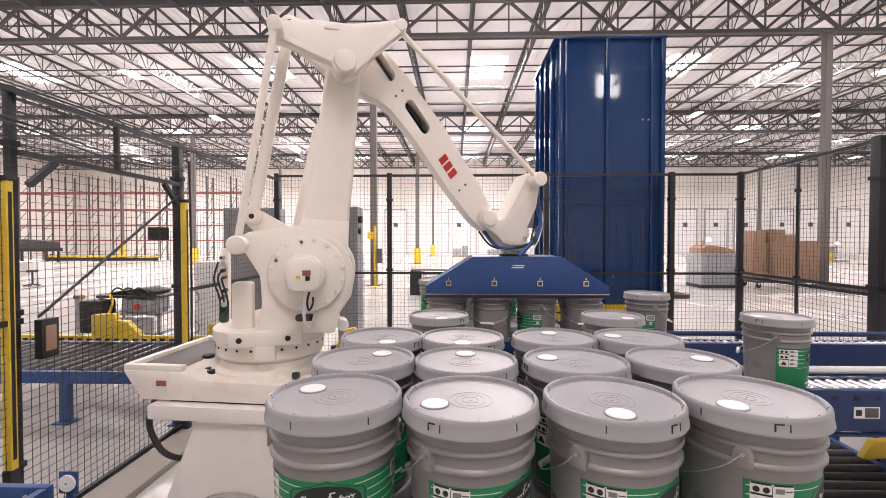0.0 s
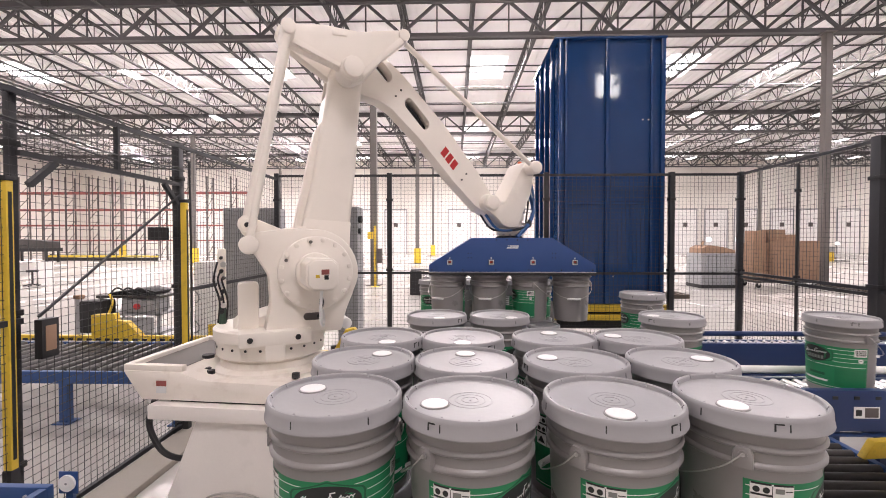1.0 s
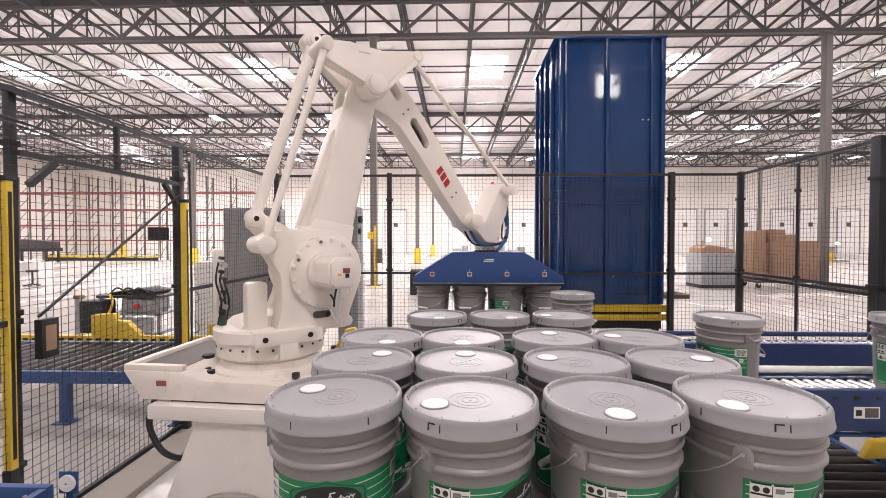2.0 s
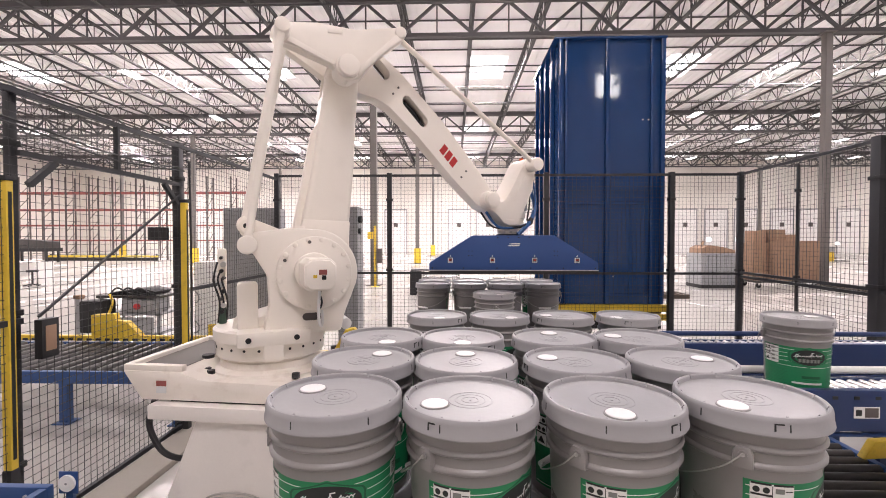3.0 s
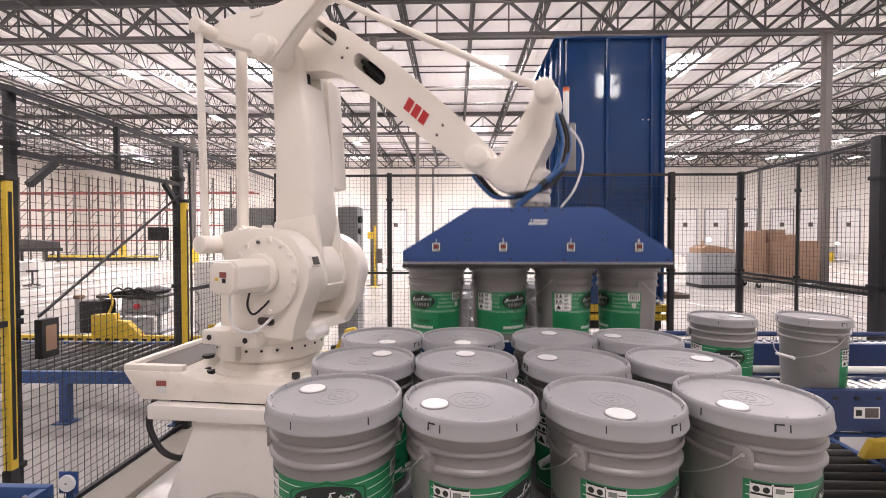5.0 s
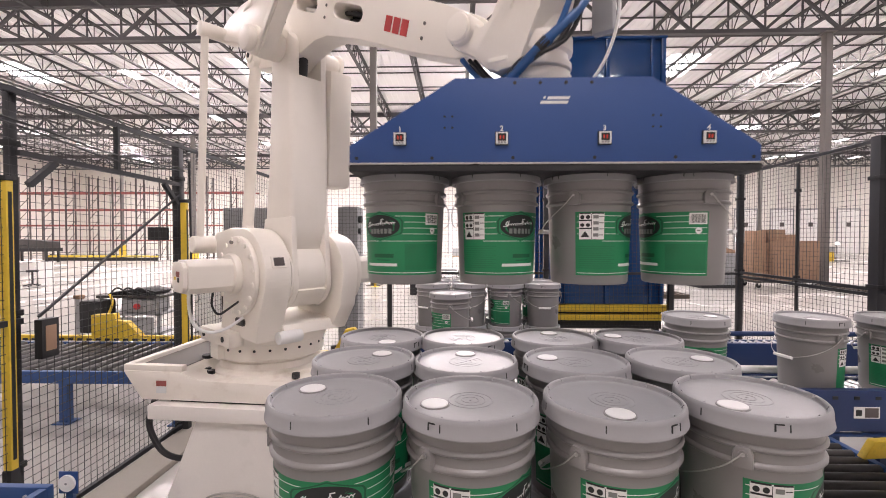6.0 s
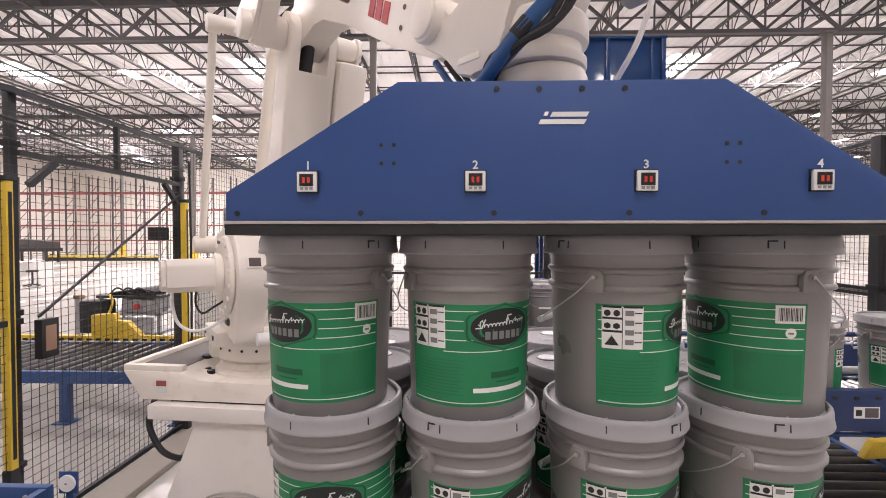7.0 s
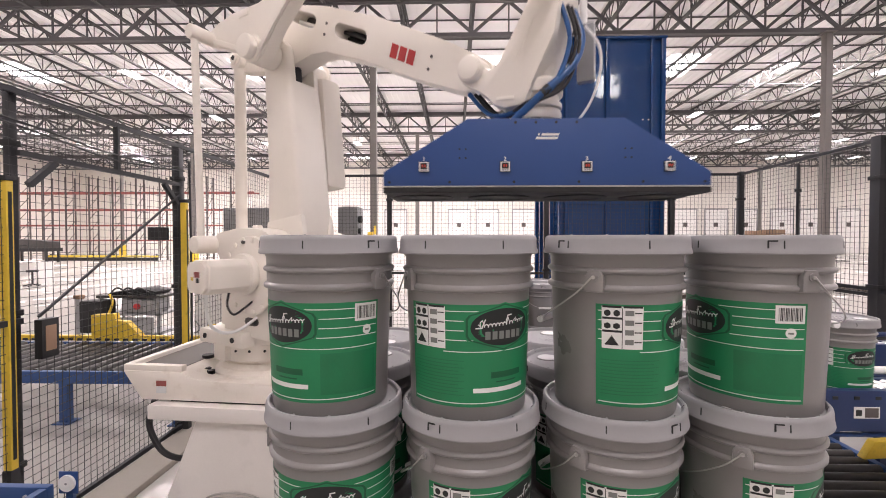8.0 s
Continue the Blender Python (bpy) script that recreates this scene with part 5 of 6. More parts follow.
def tote_box():
    o = thing("pallet_tote", "grey ribbed pallet tote filled with cardboard sheets", "tote", pose(10.7, 18.8, GROUND))
    w, d, h = 1.45, 1.2, 1.42
    part("skid", box(B(), -w / 2, w / 2, -d / 2, d / 2, 0, 0.14, 0.01), "dark", o)
    for s in (-1, 1):
        part("side_wall", box(B(), -w / 2, w / 2, s * (d / 2 - 0.025) - 0.025, s * (d / 2 - 0.025) + 0.025, 0.141, h, 0.008), "tote", o)
        part("end_wall", box(B(), s * (w / 2 - 0.025) - 0.025, s * (w / 2 - 0.025) + 0.025, -d / 2 + 0.051, d / 2 - 0.051, 0.141, h, 0.008), "tote", o)
    for k in range(8):
        x = -w / 2 + 0.1 + k * (w - 0.2) / 7
        part("rib", box(B(), x - 0.03, x + 0.03, -d / 2 - 0.035, -d / 2 - 0.001, 0.15, h - 0.05, 0.006), "tote", o)
    part("rim", box(B(), -w / 2 - 0.02, w / 2 + 0.02, -d / 2 - 0.04, -d / 2 - 0.001, h - 0.06, h, 0.006), "tote", o)
    bm = slab(B(), [(-0.66, h - 0.3), (0.66, h - 0.3), (0.66, h + 0.12), (0.2, h + 0.25), (-0.4, h + 0.33), (-0.66, h + 0.2)], -0.5, 0.5, 0.01)
    part("cardboard_fill", bm, "cardboard", o, "brown cardboard sheets piled inside")
    part("flap", bar(B(), (-0.62, -0.3, h + 0.08), (-0.52, -0.3, h + 0.5), 0.2, 0.01), "cardboard", o)


tote_box()
for k, (x, y) in enumerate(((15.2, 18.2), (15.0, 17.0), (7.25, 15.5))):
    o = thing("empty_pallet", "dark worn empty wooden pallet on the floor", "pallet", pose(x, y, GROUND), "empty pallets on the floor")
    for j in range(6):
        part("deck_board", box(B(), -0.6 + j * 0.22, -0.5 + j * 0.22, -0.5, 0.5, 0.12, 0.14), "old_wood", o, smooth=None)
    for j in (-0.46, 0, 0.46):
        part("stringer", box(B(), -0.6, 0.6, j - 0.03, j + 0.03, 0.0, 0.12), "old_wood", o, smooth=None)


def slat_table():
    o = thing("roller_table", "grey roller table section with a black end frame", "conveyor", pose(-0.85, 16.2, GROUND))
    part("end_frame", box(B(), -0.75, -0.35, -0.5, -0.2, 0.0, 0.86, 0.02), "dark", o)
    part("top_cover", box(B(), -0.72, 0.9, -0.45, 0.3, 0.861, 0.93, 0.01), "cabinet", o)
    for k in range(6):
        part("slat", tube(B(), (-0.3, -0.4, 0.12 + k * 0.13), (1.0, -0.4, 0.12 + k * 0.13), 0.05, seg=12), "roller", o)
    for x in (-0.3, 0.95):
        part("leg", box(B(), x, x + 0.06, -0.34, -0.28, 0, 0.86), "dark_steel", o)


slat_table()


def cabinet(x, y, w, d, h, knob):
    o = thing("control_cabinet", "grey sheet-metal control cabinet behind the fence", "cabinet", pose(x, y, GROUND), "control cabinets")
    part("body", box(B(), 0, w, 0, d, 0.1, h, 0.01), "cabinet", o)
    part("plinth", box(B(), 0.02, w - 0.02, 0.02, d, 0, 0.1), "dark", o)
    dr = part("door", box(B(), 0.02, w - 0.02, -0.025, -0.001, 0.14, h - 0.04, 0.006), "cabinet", o)
    part("handle", box(B(), w - 0.09, w - 0.06, -0.06, -0.0255, h * 0.5, h * 0.5 + 0.16, 0.006), "dark", dr)
    if knob:
        part("isolator", tube(B(), (w, 0.1, h - 0.22), (w + 0.06, 0.1, h - 0.22), 0.06, seg=20), "dark", o)
        part("isolator", tube(B(), (w, 0.1, h - 0.42), (w + 0.04, 0.1, h - 0.42), 0.05, seg=20), "black", o)


cabinet(-4.02, 7.6, 0.9, 0.5, 2.53, False)
cabinet(-2.02, 7.6, 0.34, 0.5, 2.55, True)
o = thing("white_cabinet", "plain white metal cabinet beyond the mesh fence", "cabinet", pose(-4.76, 7.96, GROUND))
part("body", box(B(), 0, 0.5, 0, 0.4, 0.06, 1.57, 0.012), "white_sheet", o)
part("base", box(B(), 0.02, 0.48, 0.02, 0.38, 0, 0.06), "dark", o)
part("hinge_side", box(B(), 0.501, 0.53, 0.0, 0.05, 0.1, 1.5), "rack_dark", o)
for z in (0.3, 0.85):
    part("cable_loop", pipe(B(), [(0.02, -0.01, z + 0.2), (0.1, -0.03, z + 0.1), (0.08, -0.03, z), (0.0, -0.01, z - 0.02)], 0.012, 6), "cabinet", o)


def strapping_machine():
    o = thing("strapping_machine", "grey framed strapping machine with a dark motor and loose cables", "machine", pose(-6.2, 8.5, GROUND))
    for x in (-0.5, 0.62):
        for y in (-0.3, 0.3):
            part("leg", box(B(), x - 0.03, x + 0.03, y - 0.03, y + 0.03, 0, 0.88), "cabinet", o)
    part("shelf", box(B(), -0.52, 0.65, -0.33, 0.33, 0.18, 0.22), "cabinet", o)
    part("shelf", box(B(), -0.52, 0.65, -0.33, 0.33, 0.55, 0.59), "cabinet", o)
    part("top", box(B(), -0.55, 0.68, -0.36, 0.36, 0.88, 0.93, 0.008), "dark_steel", o)
    part("panel", box(B(), -0.2, 0.55, -0.36, -0.335, 0.25, 0.52), "tote", o)
    part("motor", box(B(), -0.72, -0.28, -0.55, -0.2, 0.25, 0.85, 0.04), "dark", o, "dark motor block")
    part("box", box(B(), -0.1, 0.5, -0.3, 0.2, 0.6, 0.85, 0.01), "tote", o)
    part("stop_button", tube(B(), (0.22, -0.32, 0.72), (0.22, -0.36, 0.72), 0.055, seg=16), "red", o)
    part("head", slab(B(), [(-0.4, 0.931), (0.5, 0.931), (0.55, 1.0), (0.3, 1.06), (0.0, 1.02), (-0.3, 0.99)], -0.3, 0.2, 0.02), "dark", o)
    part("hose", pipe(B(), [(-0.25, -0.4, 0.95), (-0.12, -0.5, 0.8), (-0.25, -0.5, 0.5), (-0.4, -0.5, 0.3)], 0.022, 8), "yellow", o)
    for k in range(3):
        part("cable", pipe(B(), [(-0.3 + 0.2 * k, -0.33, 0.95), (-0.1 + 0.2 * k, -0.4, 1.08), (0.1 + 0.2 * k, -0.38, 0.98), (0.3 + 0.15 * k, -0.35, 0.94)], 0.016, 6), "black", o)


strapping_machine()
o = thing("sensor_post", "grey post with a brown sensor cap", "post", pose(-7.47, 8.6, GROUND))
part("pole", box(B(), -0.04, 0.04, -0.04, 0.04, 0.01, 0.8), "cabinet", o)
part("cap", box(B(), -0.07, 0.07, -0.07, 0.07, 0.8, 0.88, 0.02), "cardboard", o)
part("foot", box(B(), -0.1, 0.1, -0.1, 0.1, 0, 0.01), "cabinet", o)
part("chain_housing", slab(B(), [(-5.05, 0.161), (-4.35, 0.161), (-4.55, 0.36), (-4.7, 0.37), (-4.72, 0.47), (-5.05, 0.45)], 6.0, 6.1, 0.01), "yellow", out, "yellow chain housing")
o = thing("floor_guard", "yellow painted steel floor guard", "guard", pose(-3.5, 6.5, GROUND))
part("plate", box(B(), -0.17, 0.2, -0.03, 0.03, 0.01, 0.72, 0.01), "yellow", o)
part("foot", box(B(), -0.2, 0.23, -0.1, 0.1, 0, 0.01), "yellow", o)


def centering_guide():
    o = thing("pallet_guide", "yellow angled pallet guide beside the far conveyor", "guide", pose(-1.5, 5.25, 0))
    part("bar", box(B(), -0.32, 0.24, -0.06, 0.06, 0.09, 0.16, 0.008), "yellow", o)
    part("horn", slab(B(), [(0.05, 0.161), (0.26, 0.161), (0.33, 0.42), (0.3, 0.45), (0.2, 0.43)], -0.05, 0.05, 0.01), "yellow", o)
    part("cylinder", tube(B(), (0.02, 0, 0.2), (0.42, 0, 0.26), 0.03, seg=14), "dark_steel", o)
    for x in (-0.28, 0.2):
        part("leg", box(B(), x - 0.03, x + 0.03, -0.03, 0.03, GROUND, 0.09), "yellow", o)


centering_guide()


def transfer():
    """Dark roller bed under the infeed lanes."""
    o = pallet_conveyor(1.56, 2.88, 2.2, 5.6, 0.0, "x", "dark roller pallet transfer bed beneath the lanes")
    part("stop_bracket", slab(B(), [(2.69, 0.05), (3.0, 0.07), (3.0, 0.19), (2.76, 0.17)], 2.96, 3.02, 0.008), "yellow", o, "yellow stop bracket")


transfer()


def near_end():
    """End of a blue roller conveyor by the plinth, and a reflector on its own plate."""
    o = thing("roller_conveyor", "end of a blue roller conveyor beside the plinth", "conveyor")
    part("side_channel", box(B(), -3.0, -2.06, 2.16, 2.2, 0.13, 0.245, 0.006), "conveyor_blue", o)
    part("end_channel", box(B(), -2.24, -1.86, 2.02, 2.06, 0.10, 0.175, 0.006), "conveyor_blue", o)
    part("end_plate", box(B(), -2.1, -2.06, 2.061, 2.159, 0.11, 0.24), "conveyor_blue", o)
    for k in range(4):
        part("roller", tube(B(), (-2.9 + k * 0.19, 1.6, 0.18), (-2.9 + k * 0.19, 2.155, 0.18), 0.026, seg=14), "roller", o)
    for k in range(5):
        part("bolt", tube(B(), (-2.85 + k * 0.17, 2.15, 0.2), (-2.85 + k * 0.17, 2.1595, 0.2), 0.009, seg=8), "steel", o)
    part("side_channel", box(B(), -3.0, -2.06, 1.56, 1.6, 0.13, 0.245, 0.006), "conveyor_blue", o)
    for x in (-2.95, -2.12):
        for y in (1.58, 2.18):
            part("leg", box(B(), x - 0.025, x + 0.025, y - 0.018, y + 0.018, GROUND, 0.13), "conveyor_blue", o)
    part("leg", box(B(), -1.92, -1.88, 2.025, 2.055, GROUND, 0.10), "conveyor_blue", o)
    r = thing("reflector", "round white sensor reflector on a blue plate", "sensor", pose(-1.99, 2.21, 0))
    part("plate", box(B(), -0.05, 0.05, -0.006, 0.0, 0.19, 0.305, 0.003), "blue", r)
    part("disc", tube(B(), (0, -0.018, 0.248), (0, -0.0062, 0.248), 0.042, seg=32), "cap", r)
    part("screw", tube(B(), (0, -0.0185, 0.248), (0, -0.021, 0.248), 0.006, seg=10), "cabinet", r)
    part("stem", box(B(), -0.02, 0.02, 0.001, 0.02, GROUND, 0.25), "conveyor_blue", r)


near_end()
box_ = part("switch_box", box(B(), FX + 0.024, FX + 0.08, 2.86, 2.99, 0.70, 0.965, 0.008), "dark", f_west, "black switch box with a tan plate")
part("switch_plate", box(B(), FX + 0.0802, FX + 0.084, 2.885, 2.965, 0.75, 0.92, 0.002), "cardboard", box_)
part("door_sensor", box(B(), FX - 0.2, FX - 0.06, 4.28, 4.4, 1.49, 1.62, 0.008), "dark", f_west)
for k, dz in enumerate((0.0, 0.03)):
    part("cable", pipe(B(), [(FX + 0.04, 0.9, 2.36 + dz), (FX + 0.04, 2.8, 2.22 + dz), (FX + 0.04, 3.5, 2.15 + dz * 1.5), (FX + 0.04, 4.1, 2.17 + dz), (FX + 0.04, 4.5, 2.2 + dz)], 0.007, 6), "dark", f_west)
part("cable", pipe(B(), [(FX + 0.06, 4.55, 2.3), (FX + 0.065, 4.56, 1.4), (FX + 0.06, 4.56, 0.4), (FX + 0.06, 4.55, -0.4)], 0.012, 6), "dark", f_west)


def far_things():
    g = thing("guard_rail", "yellow guard rail with dark posts before the racks", "guard rail", pose(-32.6, 40.2, GROUND))
    part("rail", box(B(), -5.2, 5.2, -0.06, 0.06, 0.32, 0.5, 0.02), "yellow", g)
    part("kick_plate", box(B(), -5.2, 5.2, -0.04, 0.04, 0.0, 0.3), "dark", g)
    for k in range(6):
        part("post", box(B(), -5 + k * 2 - 0.06, -5 + k * 2 + 0.06, 0.061, 0.16, 0, 0.62), "dark", g)
    k = thing("flatbed_cart", "long black flatbed cart loaded with dark sheets", "cart", pose(-36.0, 37.0, GROUND))
    part("bed", box(B(), -1.9, 1.9, -0.7, 0.7, 0.95, 1.25, 0.03), "dark", k)
    part("load", slab(B(), [(-1.8, 1.251), (1.8, 1.251), (1.75, 1.8), (0.9, 1.9), (-1.2, 2.0), (-1.7, 1.7)], -0.6, 0.6, 0.03), "dark_steel", k)
    for x in (-1.6, 1.6):
        for y in (-0.55, 0.55):
            part("leg", box(B(), x - 0.06, x + 0.06, y - 0.06, y + 0.06, 0, 0.95), "dark", k)
    d = thing("work_desk", "white packing desk with a black stool", "desk", pose(-18.8, 19.0, GROUND))
    part("top", box(B(), -0.9, 0.9, -0.4, 0.4, 0.95, 1.0, 0.01), "white_sheet", d)
    part("side", box(B(), 0.75, 0.85, -0.38, 0.38, 0, 0.95), "white_sheet", d)
    part("side", box(B(), -0.85, -0.75, -0.38, 0.38, 0, 0.95), "white_sheet", d)
    part("drawer", box(B(), -0.74, 0.0, -0.38, 0.38, 0.35, 0.94), "white_sheet", d)
    s = thing("stool", "black round stool beside the desk", "stool", pose(-17.9, 18.3, GROUND))
    part("seat", tube(B(), (0, 0, 0.6), (0, 0, 0.68), 0.2, seg=20), "dark", s)
    part("column", tube(B(), (0, 0, 0.1), (0, 0, 0.6), 0.035, seg=10), "dark", s)
    for a in range(5):
        t = a * 2 * math.pi / 5
        part("foot", bar(B(), (0, 0, 0.1), (0.3 * math.cos(t), 0.3 * math.sin(t), 0.02), 0.04, 0.04), "dark", s)
    p = thing("gate_post", "yellow post with a control station by the column", "post", pose(-3.35, 18.5, GROUND))
    part("pole", tube(B(), (0, 0, 0.01), (0, 0, 2.55), 0.05, seg=14), "yellow", p)
    part("foot", box(B(), -0.15, 0.15, -0.15, 0.15, 0, 0.01), "yellow", p)
    part("station", box(B(), 0.08, 0.3, -0.1, 0.1, 1.0, 1.6, 0.02), "rack_dark", p)
    part("hood", box(B(), -0.3, -0.08, -0.1, 0.1, 2.0, 2.3, 0.02), "yellow", p)
    for x, y, kind in ((0.6, 50.0, 1), (4.2, 46.0, 1), (6.0, 44.0, 1), (35.0, 46.0, 1), (37.2, 46.0, 1), (32.6, 40.0, 0)):
        c = thing("pallet_jack" if kind == 0 else "stacked_crates", "yellow pallet jack parked near the far doors" if kind == 0 else "dark crates stacked on a pallet far away", "pallet jack" if kind == 0 else "crates", pose(x, y, GROUND))
        if kind == 0:
            part("body", box(B(), -0.5, 0.5, -0.4, 0.4, 0.05, 0.9, 0.08), "yellow", c)
            part("fork", box(B(), 0.5, 1.8, -0.3, -0.12, 0.05, 0.12), "dark", c)
            part("fork", box(B(), 0.5, 1.8, 0.12, 0.3, 0.05, 0.12), "dark", c)
            part("tiller", bar(B(), (-0.4, 0, 0.9), (-0.8, 0, 1.5), 0.07, 0.07), "dark", c)
            for s in (-0.3, 0.3):
                part("wheel", tube(B(), (-0.3, s - 0.06, 0.09), (-0.3, s + 0.06, 0.09), 0.09, seg=14), "dark", c)
        else:
            part("pallet", box(B(), -0.9, 0.9, -0.6, 0.6, 0, 0.14), "wood", c)
            part("crate", box(B(), -0.85, 0.1, -0.55, 0.55, 0.141, 0.95, 0.03), "tote", c)
            part("crate", box(B(), 0.14, 0.85, -0.55, 0.55, 0.141, 1.25, 0.03), "cabinet", c)


far_things()


def daylight_panes():
    """Small glazed lights in the far walls, bright with daylight."""
    for k, (x, w_, z0, z1) in enumerate(((55.4, 1.5, 0.3, 2.9), (33.7, 0.55, 1.2, 1.75), (37.5, 0.6, 1.15, 1.8), (50.4, 0.4, 0.75, 1.15))):
        x0, x1, y0, y1 = x - w_ / 2, x + w_ / 2, Y1 - 0.12, Y1 - 0.09
        w = tagged(new("window_%d" % (k + 1)), "small bright window in the far wall", "window", "", "structure")
        part("pane", box(B(), x0, x1, y0, y1, z0, z1), "skylight", w)
        part("window_frame", box(box(B(), x0 - 0.08, x1 + 0.08, y0 - 0.02, Y1, z0 - 0.08, z0), x0 - 0.08, x1 + 0.08, y0 - 0.02, Y1, z1, z1 + 0.08), "cabinet", w)


daylight_panes()
# Unseen glowing pane, added to give the magazine its bright mirrored patch.
w = tagged(new("window_5"), "unseen glowing pane high in the south wall, mirrored in the magazine", "window", "", "structure")
part("pane", box(B(), 8.9, 10.3, Y0 + 0.005, Y0 + 0.03, 10.5, 11.9), "mirrored_pane", w)
part("window_frame", box(box(B(), 8.8, 8.9, Y0, Y0 + 0.05, 10.4, 11.95), 10.3, 10.4, Y0, Y0 + 0.05, 10.4, 11.95), "cabinet", w)


# ---- movement ----
# gripper rows: seconds, x, y, z of the counters' middle on the front plate
PATH_B = [(0.0, 0.437, 3.133, 1.189), (0.3, 0.437, 3.133, 1.199), (0.5, 0.436, 3.134, 1.247), (0.7, 0.437, 3.174, 1.280), (1.0, 0.441, 3.441, 1.322), (1.3, 0.345, 3.70, 1.405),
          (1.5, 0.285, 3.775, 1.400), (1.7, 0.285, 3.812, 1.238), (1.82, 0.285, 3.815, 1.200), (2.0, 0.285, 3.815, 1.200), (2.25, 0.30, 3.78, 1.34), (2.5, 0.40, 3.52, 1.39)]
PATH_W = [(2.8, 0.442, 3.40, 1.341), (3.0, 0.446, 3.40, 1.340), (3.2, 0.442, 3.318, 1.337), (3.35, 0.43, 3.02, 1.322), (3.5, 0.415, 2.649, 1.308), (3.7, 0.396, 2.239, 1.294), (3.9, 0.392, 2.141, 1.204), (4.0, 0.394, 2.142, 1.193),
          (4.58, 0.394, 2.142, 1.191), (4.7, 0.391, 2.146, 1.218), (4.95, 0.391, 2.14, 1.42), (5.2, 0.388, 2.07, 1.63), (5.5, 0.372, 1.86, 1.775)]
PATH_A = [(5.8, 0.346, 1.60, 1.812), (6.0, 0.307, 1.409, 1.817), (6.2, 0.270, 1.222, 1.831), (6.4, 0.225, 1.020, 1.846), (6.5, 0.213, 0.940, 1.843), (6.6, 0.203, 0.885, 1.822), (6.8, 0.197, 0.853, 1.672), (6.9, 0.199, 0.849, 1.625), (7.0, 0.199, 0.849, 1.610),
          (7.1, 0.199, 0.849, 1.610), (7.2, 0.199, 0.849, 1.622), (7.4, 0.198, 0.855, 1.661), (7.5, 0.200, 0.866, 1.686), (7.6, 0.213, 0.925, 1.708), (7.8, 0.284, 1.325, 1.752), (8.0, 0.358, 1.768, 1.787)]
GRIP_ROWS = PATH_B + PATH_W + PATH_A
DEPTH = 0.203


def glide(rows, t):
    """A smooth monotone curve through rows of (t, values...)."""
    n = len(rows)
    if t <= rows[0][0]:
        return rows[0][1:]
    if t >= rows[-1][0]:
        return rows[-1][1:]
    i = max(k for k in range(n - 1) if rows[k][0] <= t)
    h = rows[i + 1][0] - rows[i][0]
    u = (t - rows[i][0]) / h
    res = []
    for c in range(1, len(rows[0])):
        def slope(k):
            if k <= 0 or k >= n - 1:
                return 0.0 if k <= 0 else (rows[k][c] - rows[k - 1][c]) / (rows[k][0] - rows[k - 1][0])
            a = (rows[k][c] - rows[k - 1][c]) / (rows[k][0] - rows[k - 1][0])
            b = (rows[k + 1][c] - rows[k][c]) / (rows[k + 1][0] - rows[k][0])
            return 0.0 if a * b <= 0 else 2 * a * b / (a + b)
        p0, p1, m0, m1 = rows[i][c], rows[i + 1][c], slope(i) * h, slope(i + 1) * h
        res.append((2 * u ** 3 - 3 * u * u + 1) * p0 + (u ** 3 - 2 * u * u + u) * m0 + (3 * u * u - 2 * u ** 3) * p1 + (u ** 3 - u * u) * m1)
    return tuple(res)


def grip_place(t):
    x, y, z = glide(GRIP_ROWS, t)
    return Vector((x, y + DEPTH, z))


def arm_angles(t):
    """Turn of the robot, and the elbow and wrist pins in the arm's upright plane."""
    g = grip_place(t)
    vx, vy = g.x - BX, g.y - BY
    turn, reach = math.atan2(vy, vx), math.hypot(vx, vy)
    wr, wz = reach - WB - A1, g.z + WC - Z2
    d = math.hypot(wr, wz)
    a = math.atan2(wz, wr) + math.acos((L1 ** 2 + d ** 2 - L2 ** 2) / (2 * L1 * d))
    e = (A1 + L1 * math.cos(a), Z2 + L1 * math.sin(a))
    w = (reach - WB, g.z + WC)
    return turn, a, e, w


TIMES = [k / 10 for k in range(81)]


def in_plane(turn, x, z, tilt=0.0):
    """A part's pose in the robot's space: at (x, z) in the arm's plane, tilted by so many radians from +x towards up."""
    return Matrix.Rotation(turn, 4, "Z") @ Matrix.Translation((x, 0, z)) @ Matrix.Rotation(-tilt, 4, "Y")


def lane_pail(rows, carried, start, end, place, turn):
    """Rows of a pail that comes along a lane, rides under the gripper from start to end, and stays."""
    made = []
    off = None
    for t in TIMES:
        if carried and t >= start:
            at = glide(rows, start)
            off = Vector(at) - grip_place(start)
            p = grip_place(min(t, end)) + off
            u = min(max((t - start) / (end - start), 0), 1)
            final = grip_place(end) + off
            v = max(u - 0.85, 0) / 0.15
            p = p + (Vector(place) - final) * (v * v * (3 - 2 * v))
        else:
            p = Vector(glide(rows, t))
        made.append((t, pose(p.x, p.y, p.z, 0, 0, turn)))
    return made


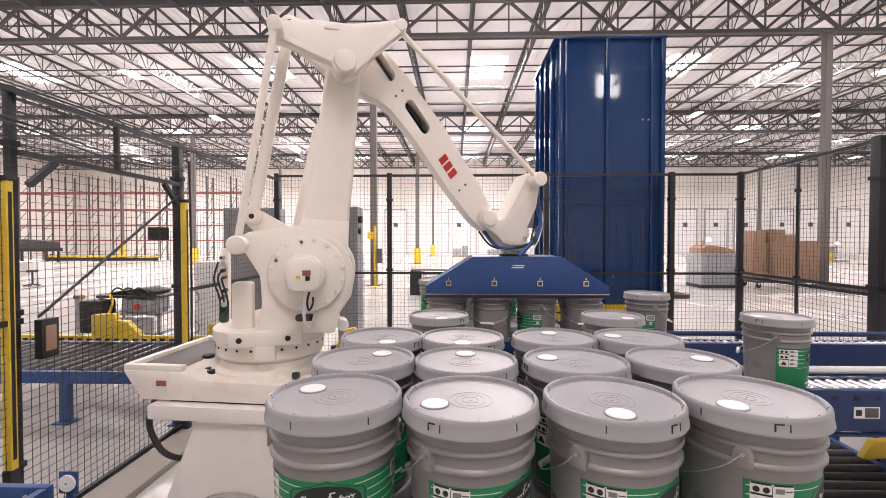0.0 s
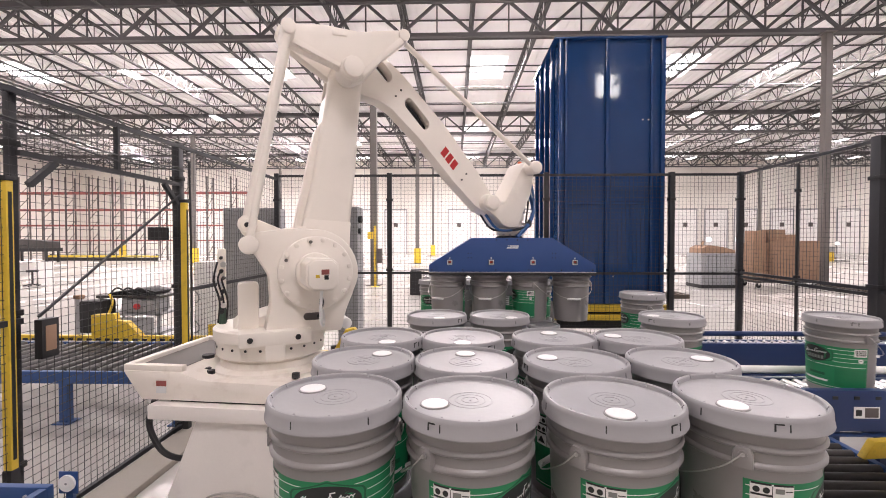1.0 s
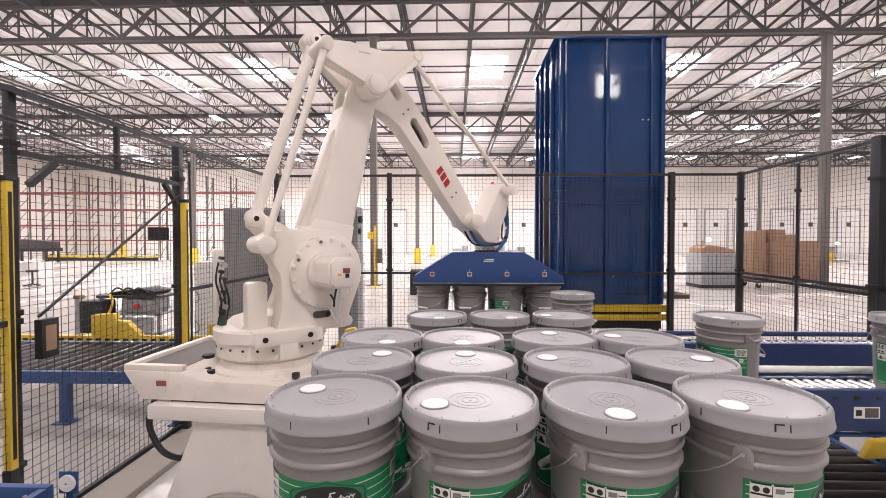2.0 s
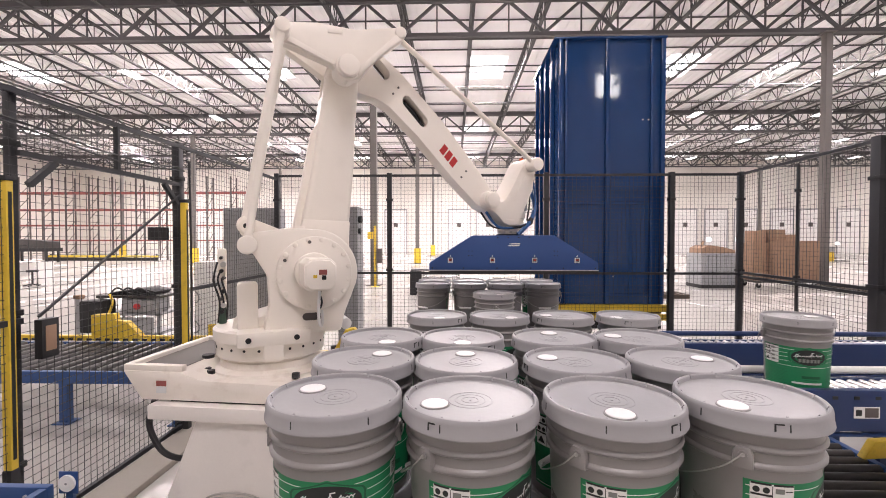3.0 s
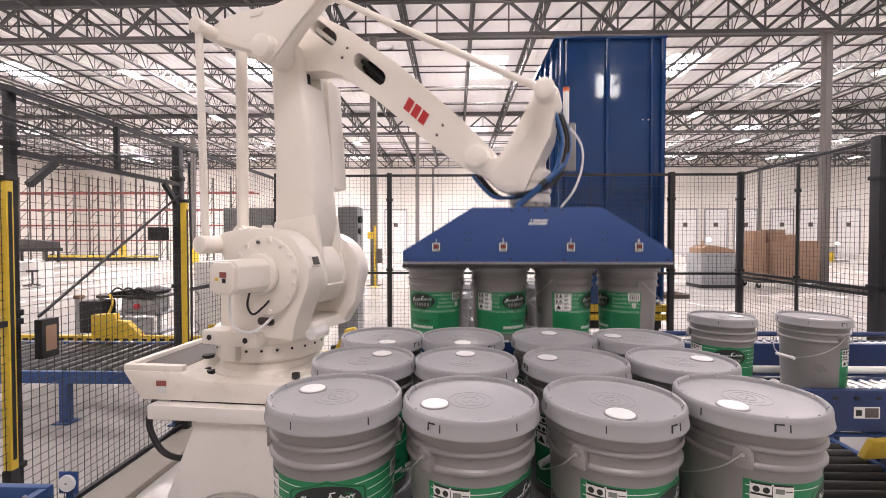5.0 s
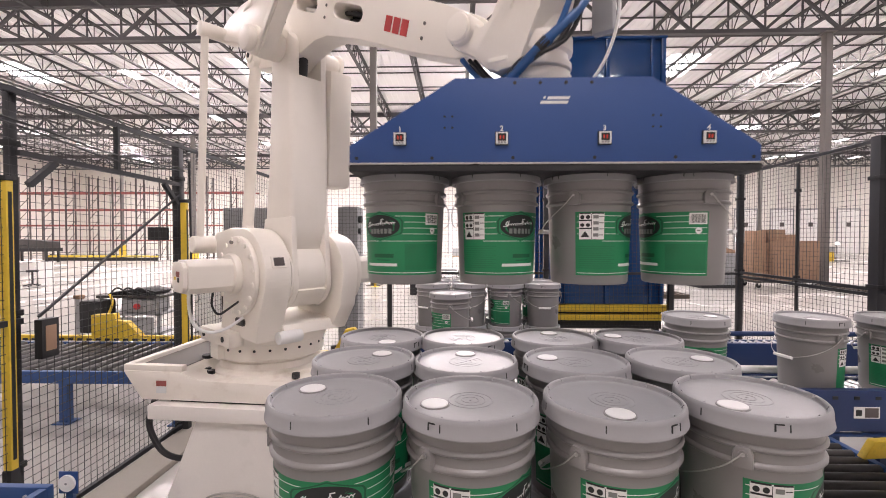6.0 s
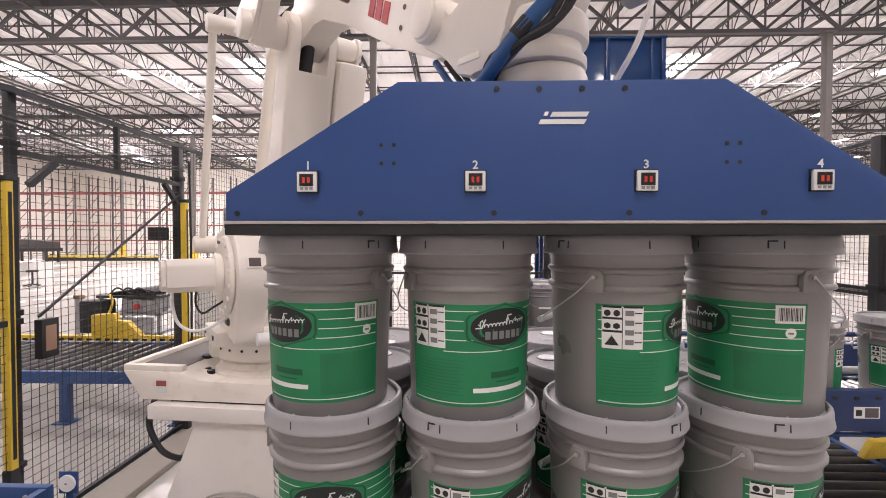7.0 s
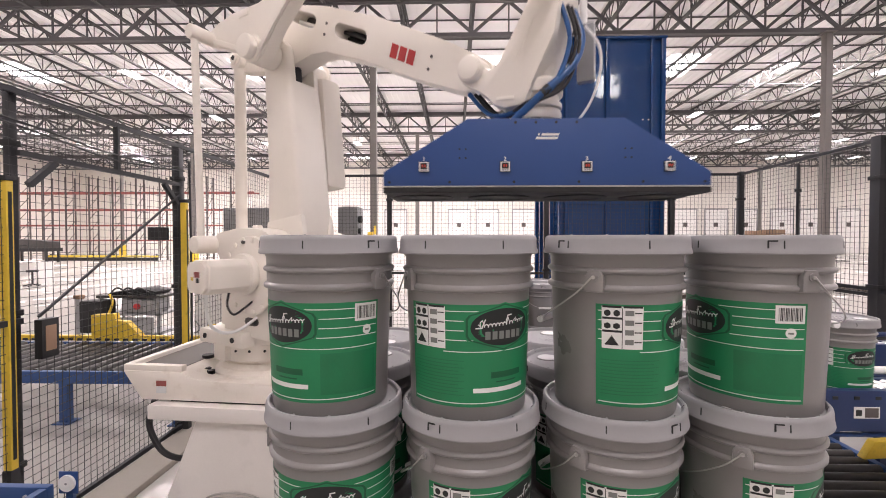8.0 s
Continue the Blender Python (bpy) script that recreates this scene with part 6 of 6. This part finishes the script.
YA, YB = 2.345, 3.31
STOPS = (-0.095, 0.235, 0.567, 0.898)
near_runs = [
    [(0.0, -0.085), (0.2, STOPS[0]), (8.0, STOPS[0])],
    [(0.0, 0.825), (0.3, 0.645), (0.7, 0.41), (0.95, STOPS[1]), (1.1, STOPS[1]), (8.0, STOPS[1])],
    [(0.0, 1.667), (0.3, 1.51), (0.7, 1.292), (1.0, 1.131), (1.5, 0.834), (1.7, 0.72), (1.98, STOPS[2]), (8.0, STOPS[2])],
    [(0.0, 2.60), (0.7, 2.19), (1.0, 1.995), (1.5, 1.721), (1.7, 1.595), (2.8, 0.997), (3.05, STOPS[3]), (8.0, STOPS[3])],
    [(0.0, 3.50), (1.7, 2.52), (2.8, 1.89), (3.2, 1.667), (3.5, 1.545), (3.7, 1.444), (3.9, 1.396), (4.2, 1.385), (4.5, 1.39), (5.65, 1.39), (5.8, 1.337), (6.2, 1.164), (6.5, 0.994), (8.0, 0.14)],
    [(0.0, 4.40), (2.0, 3.25), (3.7, 2.29), (3.9, 2.20), (4.5, 1.88), (4.8, 1.86), (5.8, 1.85), (6.5, 1.83), (7.15, 1.83), (8.0, 1.31)],
    [(0.0, 5.10), (3.0, 4.00), (4.7, 2.85), (5.6, 2.28), (6.0, 2.27), (7.2, 2.27), (7.6, 2.17), (8.0, 1.985)],
]
near_looks = [(-31, 10), (31, 40), (56, -100), (-85, -60), (-15, 100), (100, -30), (5, 60)]
far_look = [(150, 20), (165, 80), (-85, 140), (175, -50)]


def aimed(p, q, length):
    """Foot and lean of a rod of fixed length laid centrally between two pins."""
    d = math.hypot(q[0] - p[0], q[1] - p[1])
    ux, uz = (q[0] - p[0]) / d, (q[1] - p[1]) / d
    slack = (d - length) / 2
    return p[0] + ux * slack, p[1] + uz * slack, math.atan2(uz, ux) - math.pi / 2


def motions():
    rows = {k: [] for k in ("turret", "lower", "upper", "plate", "back", "drive", "top", "crank", "wrist")}
    for t in TIMES:
        turn, a, e, w = arm_angles(t)
        b = math.atan2(w[1] - e[1], w[0] - e[0])
        lean = a - math.pi / 2
        tx, tz = TAIL_ARM[0] * math.cos(b) - TAIL_ARM[1] * math.sin(b), TAIL_ARM[0] * math.sin(b) + TAIL_ARM[1] * math.cos(b)
        rows["turret"].append((t, in_plane(turn, 0, 0)))
        rows["lower"].append((t, in_plane(turn, A1, Z2, lean)))
        rows["upper"].append((t, in_plane(turn, e[0], e[1], b)))
        rows["plate"].append((t, in_plane(turn, e[0], e[1])))
        rows["back"].append((t, in_plane(turn, *aimed((A1 + LUG[0], Z2 + LUG[1]), (e[0] + APEX_L[0], e[1] + APEX_L[1]), L1 - 0.03))))
        cx, cz = CRANK[0] * math.cos(b) - CRANK[1] * math.sin(b), CRANK[0] * math.sin(b) + CRANK[1] * math.cos(b)
        rows["drive"].append((t, in_plane(turn, *aimed((A1 + cx, Z2 + cz), (e[0] + tx, e[1] + tz), L1 - 0.045))))
        rows["crank"].append((t, in_plane(turn, A1, Z2, b)))
        rows["top"].append((t, in_plane(turn, e[0] + APEX_R[0], e[1] + APEX_R[1], b - math.pi / 2)))
        rows["wrist"].append((t, in_plane(turn, w[0], w[1])))
    for ob, key in ((turret, "turret"), (lower_arm, "lower"), (upper_arm, "upper"), (triangle, "plate"), (rod_back, "back"), (rod_drive, "drive"), (crank, "crank"), (rod_top, "top"), (wrist, "wrist")):
        walk(ob, rows[key])
    walk(gripper, [(t, Matrix.Translation(grip_place(t))) for t in TIMES])
    for k, run in enumerate(near_runs):
        turn, lid = near_looks[k]
        ob = pail_at(0, 0, 0, turn, lid, "pails on the near lane")
        line = [(t, x, YA, ZL) for t, x in run]
        walk(ob, lane_pail(line, k < 4, 4.5, 7.0, (COLS[k % 4] + (-0.011, -0.006, 0.004, 0.015)[k % 4], R0[k % 4] + 0.004, BASE + PITCH), turn))
    for k in range(4):
        turn, lid = far_look[k]
        ob = pail_at(0, 0, 0, turn, lid, "pails of the far pallet load")
        x = 0.437 + (k - 1.5) * 0.331
        walk(ob, lane_pail([(0.0, x, YB, ZL), (8.0, x, YB, ZL)], True, 0.0, 1.9, (-0.2 + 0.331 * k, YF, ZL), turn))
    run = [(0.0, 1.414), (0.75, 1.414), (1.0, 1.38), (1.5, 1.162), (1.7, 1.044), (2.8, 0.406), (3.2, 0.179), (3.55, -0.035), (8.0, -0.035)]
    ob = pail_at(0, 0, 0, -90, 30, "pails on the far lane")
    walk(ob, [(t, pose(*glide([(a, x, YB, ZL) for a, x in run], t), 0, 0, -90)) for t in TIMES])

    bpy.data.batch_remove([*PAIL.children_recursive, PAIL])


motions()
